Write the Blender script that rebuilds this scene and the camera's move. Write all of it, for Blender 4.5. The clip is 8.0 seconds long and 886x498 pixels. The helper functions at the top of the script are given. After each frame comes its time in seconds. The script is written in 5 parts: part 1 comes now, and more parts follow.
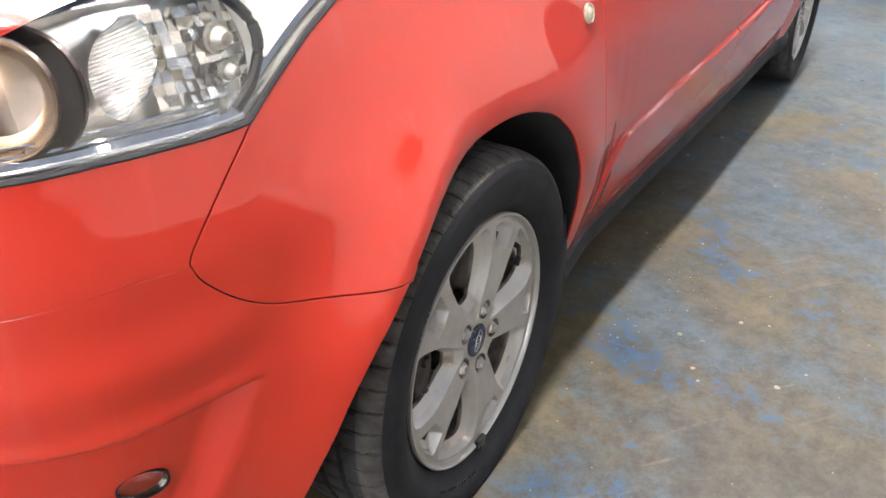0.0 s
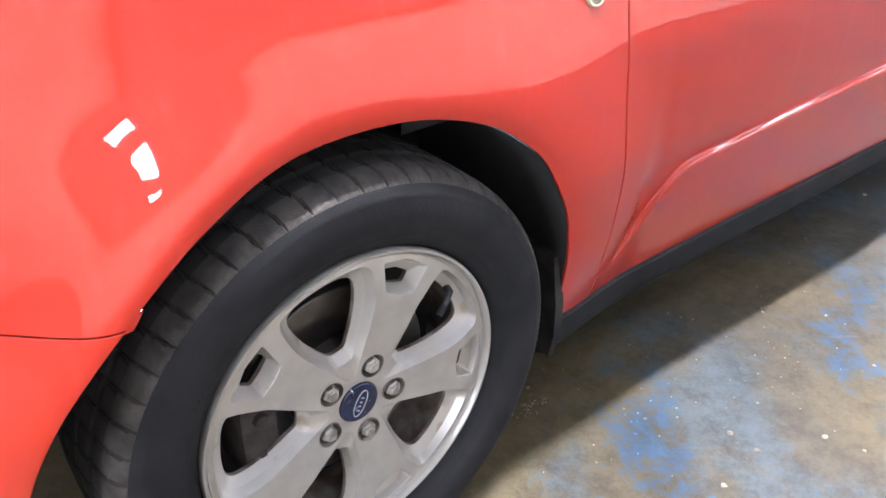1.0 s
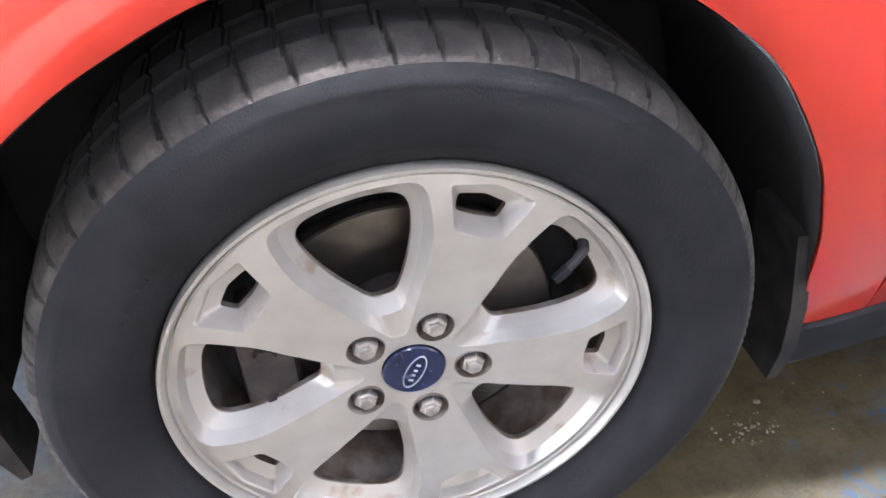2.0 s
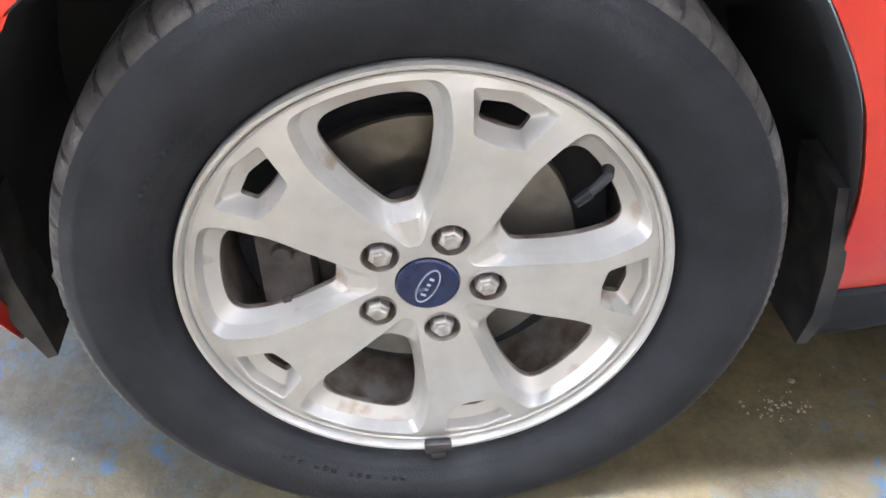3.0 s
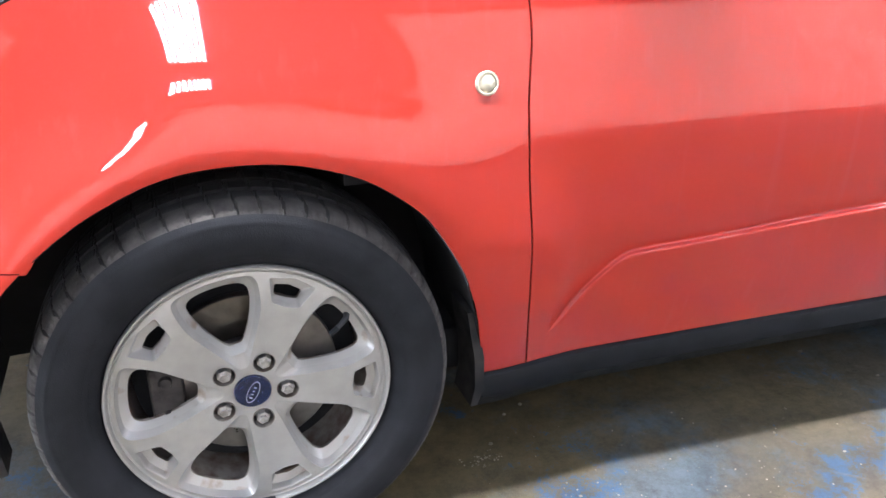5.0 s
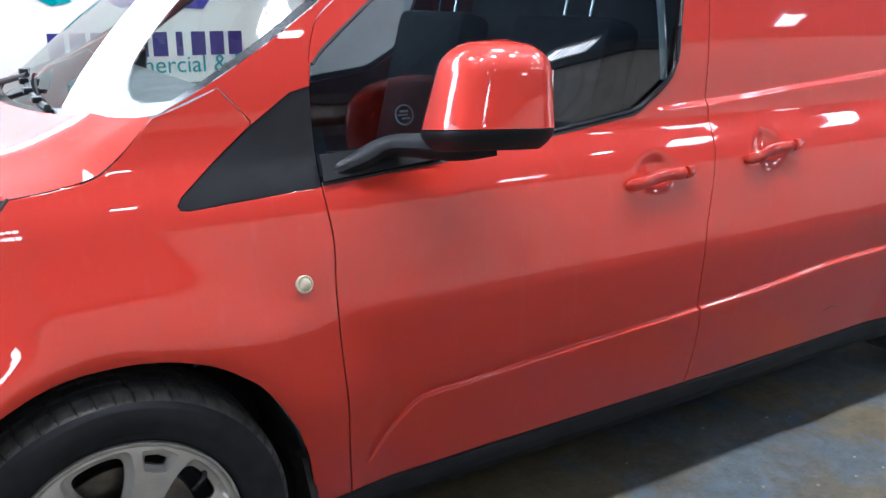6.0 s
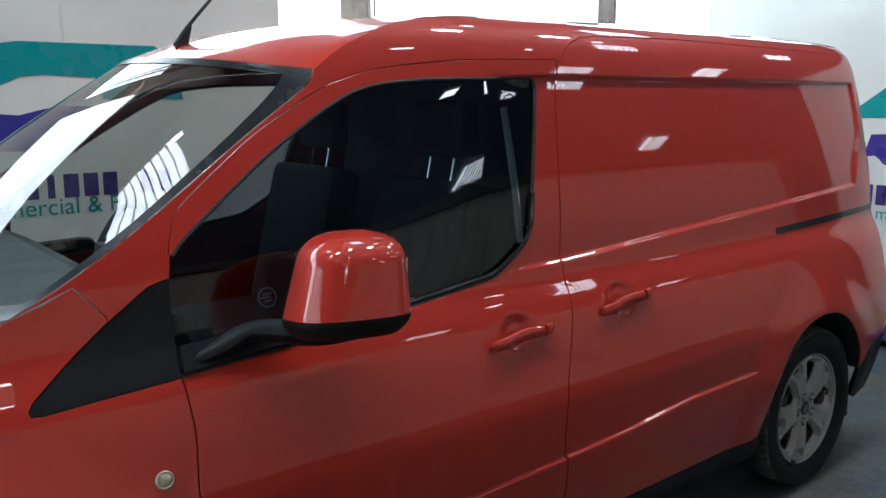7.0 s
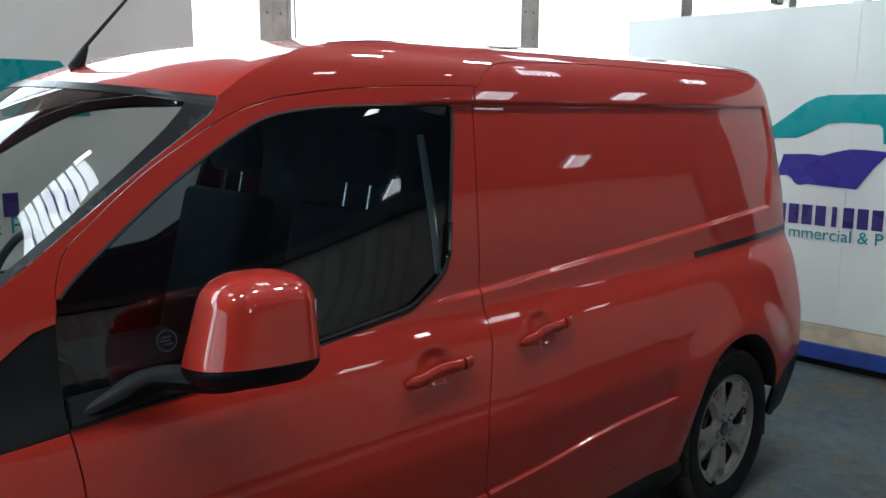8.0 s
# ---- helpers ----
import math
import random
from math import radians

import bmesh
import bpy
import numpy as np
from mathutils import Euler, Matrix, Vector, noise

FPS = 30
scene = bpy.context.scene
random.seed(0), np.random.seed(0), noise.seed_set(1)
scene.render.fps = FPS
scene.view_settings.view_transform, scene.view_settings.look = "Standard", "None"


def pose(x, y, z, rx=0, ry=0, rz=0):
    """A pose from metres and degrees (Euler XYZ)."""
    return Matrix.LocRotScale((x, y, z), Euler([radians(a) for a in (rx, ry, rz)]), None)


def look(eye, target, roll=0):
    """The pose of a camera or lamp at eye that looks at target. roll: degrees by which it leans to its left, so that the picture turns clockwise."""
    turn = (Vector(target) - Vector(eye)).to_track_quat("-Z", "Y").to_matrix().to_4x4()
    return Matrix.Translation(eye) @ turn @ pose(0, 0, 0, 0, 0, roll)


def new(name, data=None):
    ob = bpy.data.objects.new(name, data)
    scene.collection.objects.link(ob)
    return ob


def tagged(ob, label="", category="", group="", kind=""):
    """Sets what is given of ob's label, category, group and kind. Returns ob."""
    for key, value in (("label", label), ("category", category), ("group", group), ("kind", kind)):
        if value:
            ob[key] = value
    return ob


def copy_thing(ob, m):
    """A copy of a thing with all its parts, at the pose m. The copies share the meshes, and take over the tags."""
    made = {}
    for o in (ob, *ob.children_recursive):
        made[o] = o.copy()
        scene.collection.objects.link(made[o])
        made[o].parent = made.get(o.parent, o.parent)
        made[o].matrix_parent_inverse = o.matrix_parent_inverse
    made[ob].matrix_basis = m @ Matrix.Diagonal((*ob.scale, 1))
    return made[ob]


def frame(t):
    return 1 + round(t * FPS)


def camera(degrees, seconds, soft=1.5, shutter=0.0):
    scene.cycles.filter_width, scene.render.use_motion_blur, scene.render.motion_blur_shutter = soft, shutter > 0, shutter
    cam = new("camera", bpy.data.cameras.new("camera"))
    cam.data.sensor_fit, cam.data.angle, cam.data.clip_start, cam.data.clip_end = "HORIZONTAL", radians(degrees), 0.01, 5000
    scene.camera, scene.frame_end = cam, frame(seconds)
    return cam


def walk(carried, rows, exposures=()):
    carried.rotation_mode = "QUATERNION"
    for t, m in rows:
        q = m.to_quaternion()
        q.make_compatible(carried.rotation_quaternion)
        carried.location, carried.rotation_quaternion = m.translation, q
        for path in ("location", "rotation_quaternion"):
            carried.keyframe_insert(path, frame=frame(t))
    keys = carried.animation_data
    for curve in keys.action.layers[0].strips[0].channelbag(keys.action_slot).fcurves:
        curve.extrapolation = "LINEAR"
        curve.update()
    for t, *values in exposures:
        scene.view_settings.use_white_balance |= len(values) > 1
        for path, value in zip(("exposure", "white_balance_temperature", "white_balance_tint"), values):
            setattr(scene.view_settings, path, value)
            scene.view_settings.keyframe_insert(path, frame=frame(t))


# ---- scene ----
cam = camera(56.1, 8.0)
PATH = [
    (0, (-1.064, -0.552, 1.157), (0.446, 0.341, 0.196), 0.5),
    (0.5, (-0.774, -0.705, 1.136), (0.532, 0.454, 0.161), -1.1),
    (1, (-0.475, -0.715, 1.079), (0.64, 0.585, 0.048), 1.2),
    (1.5, (-0.214, -0.603, 1.002), (0.536, 0.832, -0.172), 3.5),
    (2, (-0.056, -0.54, 0.899), (0.198, 1.004, -0.347), -3.1),
    (3.3, (-0.015, -0.633, 0.834), (0.062, 0.935, -0.406), -1.3),
    (3.5, (-0.016, -0.669, 0.848), (0.078, 0.913, -0.373), -1.5),
    (4, (-0.023, -0.799, 0.908), (0.157, 0.829, -0.239), -0.6),
    (4.2, (-0.029, -0.871, 0.923), (0.201, 0.779, -0.185), -0.2),
    (5.3, (-0.109, -1.322, 1.208), (0.617, 0.395, 0.482), -0.1),
    (5.5, (-0.175, -1.416, 1.262), (0.655, 0.281, 0.605), -0.6),
    (6, (-0.213, -1.538, 1.383), (0.791, 0.092, 0.801), 0.3),
    (6.5, (-0.173, -1.602, 1.481), (0.96, -0.012, 1.046), 0.3),
    (7, (-0.159, -1.599, 1.576), (1.077, -0.067, 1.223), -0.1),
    (7.5, (-0.146, -1.589, 1.631), (1.173, -0.127, 1.283), 0.1),
    (8, (-0.077, -1.557, 1.622), (1.29, -0.135, 1.294), 0.3),
]
walk(cam, [(t, look(eye, target, roll)) for t, eye, target, roll in PATH],
     exposures=[(0.0, 2.2, 6300, 14), (1.0, 2.85, 5950, 17), (1.6, 3.15, 5850, 18), (2.2, 3.4, 5850, 17), (3.3, 3.5, 5900, 13), (4.2, 3.55, 5900, 14),
                (5.3, 2.6, 5600, 15), (5.8, 2.05, 5550, 12), (6.2, 1.35, 5550, 9), (6.6, 0.55, 5650, 5), (7.0, 0.1, 5700, 3), (8.0, -0.08, 5750, 3)])

# ---------------------------------------------------------------- light
world = bpy.data.worlds.new("sky")
scene.world = world
world.use_nodes = True
wn = world.node_tree.nodes
sky = wn.new("ShaderNodeTexSky")
sky.sky_type, sky.sun_disc = "NISHITA", False
sky.sun_elevation, sky.sun_rotation = radians(35), radians(200)
wn["Background"].inputs[1].default_value = 0.12
world.node_tree.links.new(sky.outputs[0], wn["Background"].inputs[0])

# ---------------------------------------------------------------- materials
def material(name, colour, rough=0.5, metal=0.0, coat=0.0, coat_rough=0.03, bump=0.0, bump_scale=200.0,
             vary=0.0, vary_scale=6.0, emit=0.0, second=None, spec=0.5, span=(0.35, 0.62)):
    m = bpy.data.materials.new(name)
    m.use_nodes = True
    nt = m.node_tree
    b = nt.nodes["Principled BSDF"]
    b.inputs["Base Color"].default_value = (*colour, 1)
    b.inputs["Roughness"].default_value = rough
    b.inputs["Metallic"].default_value = metal
    b.inputs["Coat Weight"].default_value = coat
    b.inputs["Coat Roughness"].default_value = coat_rough
    b.inputs["Specular IOR Level"].default_value = spec
    if emit:
        b.inputs["Emission Color"].default_value = (*colour, 1)
        b.inputs["Emission Strength"].default_value = emit
    geo = nt.nodes.new("ShaderNodeNewGeometry")
    if vary:
        n1 = nt.nodes.new("ShaderNodeTexNoise")
        n1.inputs["Scale"].default_value, n1.inputs["Detail"].default_value = vary_scale, 8
        nt.links.new(geo.outputs["Position"], n1.inputs["Vector"])
        ramp = nt.nodes.new("ShaderNodeValToRGB")
        dark = second or tuple(c * (1 - vary) for c in colour)
        ramp.color_ramp.elements[0].color, ramp.color_ramp.elements[1].color = (*dark, 1), (*colour, 1)
        ramp.color_ramp.elements[0].position, ramp.color_ramp.elements[1].position = span
        nt.links.new(n1.outputs["Fac"], ramp.inputs["Fac"])
        nt.links.new(ramp.outputs["Color"], b.inputs["Base Color"])
        mr = nt.nodes.new("ShaderNodeMapRange")
        mr.inputs["To Min"].default_value, mr.inputs["To Max"].default_value = min(1, rough + 0.12), max(0, rough - 0.06)
        nt.links.new(n1.outputs["Fac"], mr.inputs["Value"])
        nt.links.new(mr.outputs["Result"], b.inputs["Roughness"])
    if bump:
        n2 = nt.nodes.new("ShaderNodeTexNoise")
        n2.inputs["Scale"].default_value, n2.inputs["Detail"].default_value = bump_scale, 6
        nt.links.new(geo.outputs["Position"], n2.inputs["Vector"])
        bp = nt.nodes.new("ShaderNodeBump")
        bp.inputs["Strength"].default_value, bp.inputs["Distance"].default_value = bump, 0.002
        nt.links.new(n2.outputs["Fac"], bp.inputs["Height"])
        nt.links.new(bp.outputs["Normal"], b.inputs["Normal"])
    return m


def glass_material(name, tint, base=0.07, rough=0.0):
    m = bpy.data.materials.new(name)
    m.use_nodes = True
    nt = m.node_tree
    nt.nodes.remove(nt.nodes["Principled BSDF"])
    tr, gl = nt.nodes.new("ShaderNodeBsdfTransparent"), nt.nodes.new("ShaderNodeBsdfGlossy")
    lw, mx = nt.nodes.new("ShaderNodeLayerWeight"), nt.nodes.new("ShaderNodeMixShader")
    lw.inputs["Blend"].default_value = 0.5
    pw, fr = nt.nodes.new("ShaderNodeMath"), nt.nodes.new("ShaderNodeMapRange")
    pw.operation = "POWER"
    pw.inputs[1].default_value = 5.0
    nt.links.new(lw.outputs["Facing"], pw.inputs[0])
    nt.links.new(pw.outputs[0], fr.inputs["Value"])
    fr.inputs["To Min"].default_value = base
    tr.inputs["Color"].default_value = (*tint, 1)
    gl.inputs["Roughness"].default_value = rough
    nt.links.new(fr.outputs[0], mx.inputs[0])
    nt.links.new(tr.outputs[0], mx.inputs[1])
    nt.links.new(gl.outputs[0], mx.inputs[2])
    nt.links.new(mx.outputs[0], nt.nodes["Material Output"].inputs["Surface"])
    return m


def paint_material():
    m = material("red_paint", (0.58, 0.028, 0.022), 0.45, 0.0, 1.0, 0.02, spec=0.12)
    nt = m.node_tree
    b = nt.nodes["Principled BSDF"]
    geo = nt.nodes.new("ShaderNodeNewGeometry")
    # a thin film of dust, heavier low down on the panels as road dirt
    n = nt.nodes.new("ShaderNodeTexNoise")
    n.inputs["Scale"].default_value, n.inputs["Detail"].default_value = 5, 9
    nt.links.new(geo.outputs["Position"], n.inputs["Vector"])
    mix = nt.nodes.new("ShaderNodeMix")
    mix.data_type = "RGBA"
    mix.inputs["A"].default_value = (0.38, 0.020, 0.009, 1)
    mix.inputs["B"].default_value = (0.37, 0.022, 0.011, 1)
    nt.links.new(n.outputs["Fac"], mix.inputs["Factor"])
    nt.links.new(mix.outputs["Result"], b.inputs["Base Color"])
    # faint dried runs of dusty water down the panels
    sc_ = nt.nodes.new("ShaderNodeVectorMath")
    sc_.operation = "MULTIPLY"
    sc_.inputs[1].default_value = (38, 38, 1.3)
    nt.links.new(geo.outputs["Position"], sc_.inputs[0])
    st_ = nt.nodes.new("ShaderNodeTexNoise")
    st_.inputs["Scale"].default_value, st_.inputs["Detail"].default_value = 1.0, 4
    nt.links.new(sc_.outputs[0], st_.inputs["Vector"])
    run = nt.nodes.new("ShaderNodeMapRange")
    run.inputs["From Min"].default_value, run.inputs["From Max"].default_value = 0.58, 0.76
    run.inputs["To Min"].default_value, run.inputs["To Max"].default_value = 0.0, 0.05
    nt.links.new(st_.outputs["Fac"], run.inputs["Value"])
    dust = nt.nodes.new("ShaderNodeMix")
    dust.data_type = "RGBA"
    dust.inputs["B"].default_value = (0.44, 0.16, 0.14, 1)
    nt.links.new(run.outputs["Result"], dust.inputs["Factor"])
    nt.links.new(mix.outputs["Result"], dust.inputs["A"])
    nt.links.new(dust.outputs["Result"], b.inputs["Base Color"])
    mr = nt.nodes.new("ShaderNodeMapRange")
    mr.inputs["To Min"].default_value, mr.inputs["To Max"].default_value = 0.010, 0.022
    nt.links.new(n.outputs["Fac"], mr.inputs["Value"])
    nt.links.new(mr.outputs["Result"], b.inputs["Coat Roughness"])
    return m


def floor_material():
    m = material("worn_floor_paint", (0.4, 0.36, 0.26), 0.45, spec=0.28)
    nt = m.node_tree
    b = nt.nodes["Principled BSDF"]
    geo = nt.nodes.new("ShaderNodeNewGeometry")

    def noise_tex(scale, detail, rough=0.6):
        n = nt.nodes.new("ShaderNodeTexNoise")
        n.inputs["Scale"].default_value, n.inputs["Detail"].default_value, n.inputs["Roughness"].default_value = scale, detail, rough
        nt.links.new(geo.outputs["Position"], n.inputs["Vector"])
        return n.outputs["Fac"]

    def ramp(fac, a, c, p0, p1):
        r = nt.nodes.new("ShaderNodeValToRGB")
        r.color_ramp.elements[0].color, r.color_ramp.elements[1].color = (*a, 1), (*c, 1)
        r.color_ramp.elements[0].position, r.color_ramp.elements[1].position = p0, p1
        nt.links.new(fac, r.inputs["Fac"])
        return r.outputs["Color"]

    def mixed(fac, a, c):
        x = nt.nodes.new("ShaderNodeMix")
        x.data_type = "RGBA"
        nt.links.new(fac, x.inputs["Factor"])
        for s, v in (("A", a), ("B", c)):
            if isinstance(v, tuple):
                x.inputs[s].default_value = (*v, 1)
            else:
                nt.links.new(v, x.inputs[s])
        return x.outputs["Result"]

    def add(a, c, op="MULTIPLY"):
        x = nt.nodes.new("ShaderNodeMath")
        x.operation, x.use_clamp = op, True
        for i, v in enumerate((a, c)):
            if isinstance(v, float):
                x.inputs[i].default_value = v
            else:
                nt.links.new(v, x.inputs[i])
        return x.outputs[0]

    concrete = mixed(noise_tex(3.1, 8), (0.066, 0.050, 0.022), (0.094, 0.076, 0.036))
    concrete = mixed(ramp(noise_tex(0.9, 6), (0, 0, 0), (1, 1, 1), 0.42, 0.6), concrete, (0.050, 0.045, 0.034))
    pale = mixed(noise_tex(2.3, 7), (0.036, 0.060, 0.082), (0.062, 0.074, 0.076))
    deep = mixed(noise_tex(9.0, 6), (0.015, 0.044, 0.092), (0.030, 0.062, 0.097))
    # less of the paint is worn off further along the floor
    sep = nt.nodes.new("ShaderNodeSeparateXYZ")
    nt.links.new(geo.outputs["Position"], sep.inputs[0])
    along = nt.nodes.new("ShaderNodeMapRange")
    along.inputs["From Min"].default_value, along.inputs["From Max"].default_value = 0.4, 3.2
    along.inputs["To Min"].default_value, along.inputs["To Max"].default_value = 0.0, 0.12
    nt.links.new(sep.outputs["X"], along.inputs["Value"])
    where_pale = ramp(add(noise_tex(2.0, 14, 0.74), along.outputs["Result"], "ADD"), (0, 0, 0), (0.85, 0.85, 0.85), 0.53, 0.61)
    col = mixed(where_pale, concrete, pale)
    where_deep = ramp(add(noise_tex(2.6, 4), noise_tex(26, 12, 0.85), "MULTIPLY"), (0, 0, 0), (1, 1, 1), 0.315, 0.33)
    col = mixed(where_deep, col, deep)
    specks = ramp(noise_tex(52, 12, 0.85), (0, 0, 0), (1, 1, 1), 0.64, 0.68)
    col = mixed(specks, col, (0.17, 0.152, 0.118))
    # long faint drag marks
    stretch = nt.nodes.new("ShaderNodeVectorMath")
    stretch.operation = "MULTIPLY"
    stretch.inputs[1].default_value = (3.0, 34.0, 1.0)
    turn_ = nt.nodes.new("ShaderNodeVectorRotate")
    turn_.rotation_type = "Z_AXIS"
    turn_.inputs["Angle"].default_value = 0.7
    nt.links.new(geo.outputs["Position"], turn_.inputs["Vector"])
    nt.links.new(turn_.outputs[0], stretch.inputs[0])
    drag = nt.nodes.new("ShaderNodeTexNoise")
    drag.inputs["Scale"].default_value, drag.inputs["Detail"].default_value = 1.0, 7
    nt.links.new(stretch.outputs[0], drag.inputs["Vector"])
    marks = add(ramp(drag.outputs["Fac"], (0, 0, 0), (.7, .7, .7), 0.60, 0.72), ramp(noise_tex(1.1, 3), (0, 0, 0), (1, 1, 1), 0.5, 0.62))
    col = mixed(marks, col, (0.105, 0.092, 0.070))
    chips = ramp(noise_tex(130, 6, 0.7), (0, 0, 0), (1, 1, 1), 0.66, 0.70)
    col = mixed(chips, col, (0.03, 0.027, 0.022))
    dirt = ramp(noise_tex(13, 14, 0.85), (0.36, 0.33, 0.29), (1.08, 1.08, 1.08), 0.36, 0.58)
    mul = nt.nodes.new("ShaderNodeMix")
    mul.data_type, mul.blend_type = "RGBA", "MULTIPLY"
    mul.inputs["Factor"].default_value = 0.95
    nt.links.new(col, mul.inputs["A"])
    nt.links.new(dirt, mul.inputs["B"])
    nt.links.new(mul.outputs["Result"], b.inputs["Base Color"])
    mr = nt.nodes.new("ShaderNodeMapRange")
    mr.inputs["To Min"].default_value, mr.inputs["To Max"].default_value = 0.42, 0.8
    nt.links.new(noise_tex(4, 8), mr.inputs["Value"])
    nt.links.new(mr.outputs["Result"], b.inputs["Roughness"])
    bp = nt.nodes.new("ShaderNodeBump")
    bp.inputs["Strength"].default_value, bp.inputs["Distance"].default_value = 0.5, 0.004
    nt.links.new(noise_tex(38, 12, 0.7), bp.inputs["Height"])
    nt.links.new(bp.outputs["Normal"], b.inputs["Normal"])
    return m


RED = paint_material()
BLACK_PLASTIC = material("black_textured_plastic", (0.0065, 0.0072, 0.009), 0.48, bump=0.25, bump_scale=900, vary=0.35, vary_scale=14, spec=0.2)
BLACK_GLOSS = material("black_gloss_trim", (0.012, 0.013, 0.015), 0.12, vary=0.3, vary_scale=9)
FRIT = material("black_glass_border", (0.010, 0.011, 0.013), 0.22, spec=0.15, vary=0.3, vary_scale=9)
RUBBER = material("black_rubber_seal", (0.015, 0.015, 0.016), 0.6, vary=0.3, vary_scale=20)
TYRE = material("tyre_rubber", (0.012, 0.0125, 0.0145), 0.72, vary=0.35, vary_scale=18, bump=0.35, bump_scale=500, spec=0.22)
SHOULDER_RUBBER = material("scuffed_tyre_shoulder", (0.060, 0.054, 0.048), 0.85, vary=0.5, vary_scale=30, bump=0.6, bump_scale=300, spec=0.3)
TREAD = material("worn_tyre_tread", (0.018, 0.017, 0.016), 0.85, vary=0.4, vary_scale=30, bump=0.6, bump_scale=300)
ALLOY = material("silver_alloy_paint", (0.35, 0.332, 0.298), 0.36, 0.35, 0.4, 0.12, vary=0.10, vary_scale=30)
ALLOY_STAINED = material("stained_alloy_paint", (0.36, 0.34, 0.305), 0.38, 0.3, 0.3, 0.14, vary=0.5, vary_scale=24, second=(0.24, 0.185, 0.135), span=(0.30, 0.42))
# brake dust, with the shade of recesses and hole edges put into the colour
ALLOY_DIRTY_SHADED = material("shaded_brake_dust_alloy", (0.20, 0.18, 0.155), 0.55, 0.3, vary=0.45, vary_scale=34, second=(0.09, 0.06, 0.04))
STEEL = material("brushed_disc_steel", (0.24, 0.22, 0.195), 0.28, 0.95, vary=0.35, vary_scale=24)
STEEL.node_tree.nodes["Principled BSDF"].inputs["Anisotropic"].default_value = 0.85
_tangent = STEEL.node_tree.nodes.new("ShaderNodeTangent")
_tangent.direction_type, _tangent.axis = "RADIAL", "Y"
STEEL.node_tree.links.new(_tangent.outputs[0], STEEL.node_tree.nodes["Principled BSDF"].inputs["Tangent"])
RUST = material("rusty_iron", (0.05, 0.042, 0.038), 0.75, 0.3, vary=0.6, vary_scale=30, bump=0.6, bump_scale=160)
CHROME = material("chrome", (0.82, 0.82, 0.82), 0.07, 1.0)
NUT_STEEL = material("dull_nut_steel", (0.46, 0.43, 0.39), 0.38, 0.75, vary=0.35, vary_scale=90)
CAP_BLUE = material("dark_blue_badge", (0.004, 0.009, 0.042), 0.22, 0.0, 0.4, vary=0.2, vary_scale=60)
CAP_LINE = material("silver_badge_line", (0.6, 0.6, 0.62), 0.25, 0.7)
WELL = material("black_felt_liner", (0.012, 0.012, 0.013), 0.95, bump=0.7, bump_scale=700, vary=0.3, vary_scale=12)
FLAP = material("black_mud_flap", (0.03, 0.027, 0.024), 0.6, vary=0.5, vary_scale=26, second=(0.009, 0.009, 0.010), spec=0.25)
SIDE_GLASS = glass_material("tinted_side_glass", (0.20, 0.25, 0.28), 0.05)
CLEAR_GLASS = glass_material("clear_door_glass", (0.70, 0.76, 0.74), 0.06)
SCREEN_GLASS = glass_material("clear_screen_glass", (0.74, 0.80, 0.78), 0.08)
LAMP_COVER = glass_material("clear_lamp_cover", (0.93, 0.93, 0.91), 0.05)
LAMP_SILVER = material("lamp_silver", (0.86, 0.85, 0.82), 0.2, 0.9, vary=0.15, vary_scale=30)
LAMP_GREY = material("lamp_matt_grey", (0.76, 0.74, 0.69), 0.4, 0.1, vary=0.1, vary_scale=20)
LAMP_SMOKE = material("smoked_lamp_bowl", (0.15, 0.115, 0.095), 0.2, 0.85, vary=0.3, vary_scale=30)
FLUTED = material("fluted_lens_plastic", (0.72, 0.72, 0.69), 0.30, 0.55, vary=0.3, vary_scale=60)
BULB = material("lit_bulb", (1.0, 0.86, 0.62), 0.3, emit=7.0)
PALE_LENS = material("pale_indicator_lens", (0.44, 0.39, 0.28), 0.14, coat=0.6, vary=0.12, vary_scale=80)
DASH = material("dark_dashboard_plastic", (0.03, 0.032, 0.036), 0.6, vary=0.3, vary_scale=10, bump=0.3, bump_scale=500)
CLOTH = material("dark_seat_cloth", (0.022, 0.023, 0.027), 0.9, vary=0.3, vary_scale=12)
PALE_TRIM = material("pale_grey_trim", (0.55, 0.56, 0.54), 0.6, vary=0.15, vary_scale=8)
STICKER = material("white_sticker", (0.62, 0.64, 0.64), 0.5)
FLOOR = floor_material()
BOARD = material("glossy_white_board", (0.62, 0.65, 0.62), 0.14, vary=0.10, vary_scale=1.6, spec=0.3)
BOARD_TIMBER = material("bare_board_edge", (0.50, 0.42, 0.30), 0.6, vary=0.3, vary_scale=9)
TEAL = material("teal_vinyl", (0.0, 0.24, 0.26), 0.25, vary=0.08, vary_scale=5)
NAVY = material("royal_blue_vinyl", (0.03, 0.03, 0.24), 0.25, vary=0.08, vary_scale=5)
NAVY_DARK = material("navy_vinyl", (0.03, 0.03, 0.15), 0.25, vary=0.08, vary_scale=5)
BLUE_SKIRT = material("blue_painted_plinth", (0.02, 0.05, 0.26), 0.45, vary=0.35, vary_scale=7)
COLUMN = material("grey_painted_steel", (0.52, 0.475, 0.42), 0.5, vary=0.3, vary_scale=6)
CLADDING = material("brown_grey_cladding", (0.44, 0.39, 0.34), 0.5, vary=0.3, vary_scale=3)
WALL_DARK = material("dark_upper_wall", (0.05, 0.052, 0.058), 0.7, vary=0.3, vary_scale=1.2)
WALL_PALE = material("pale_painted_blockwork", (0.42, 0.42, 0.42), 0.7, vary=0.2, vary_scale=2.2, bump=0.4, bump_scale=60)
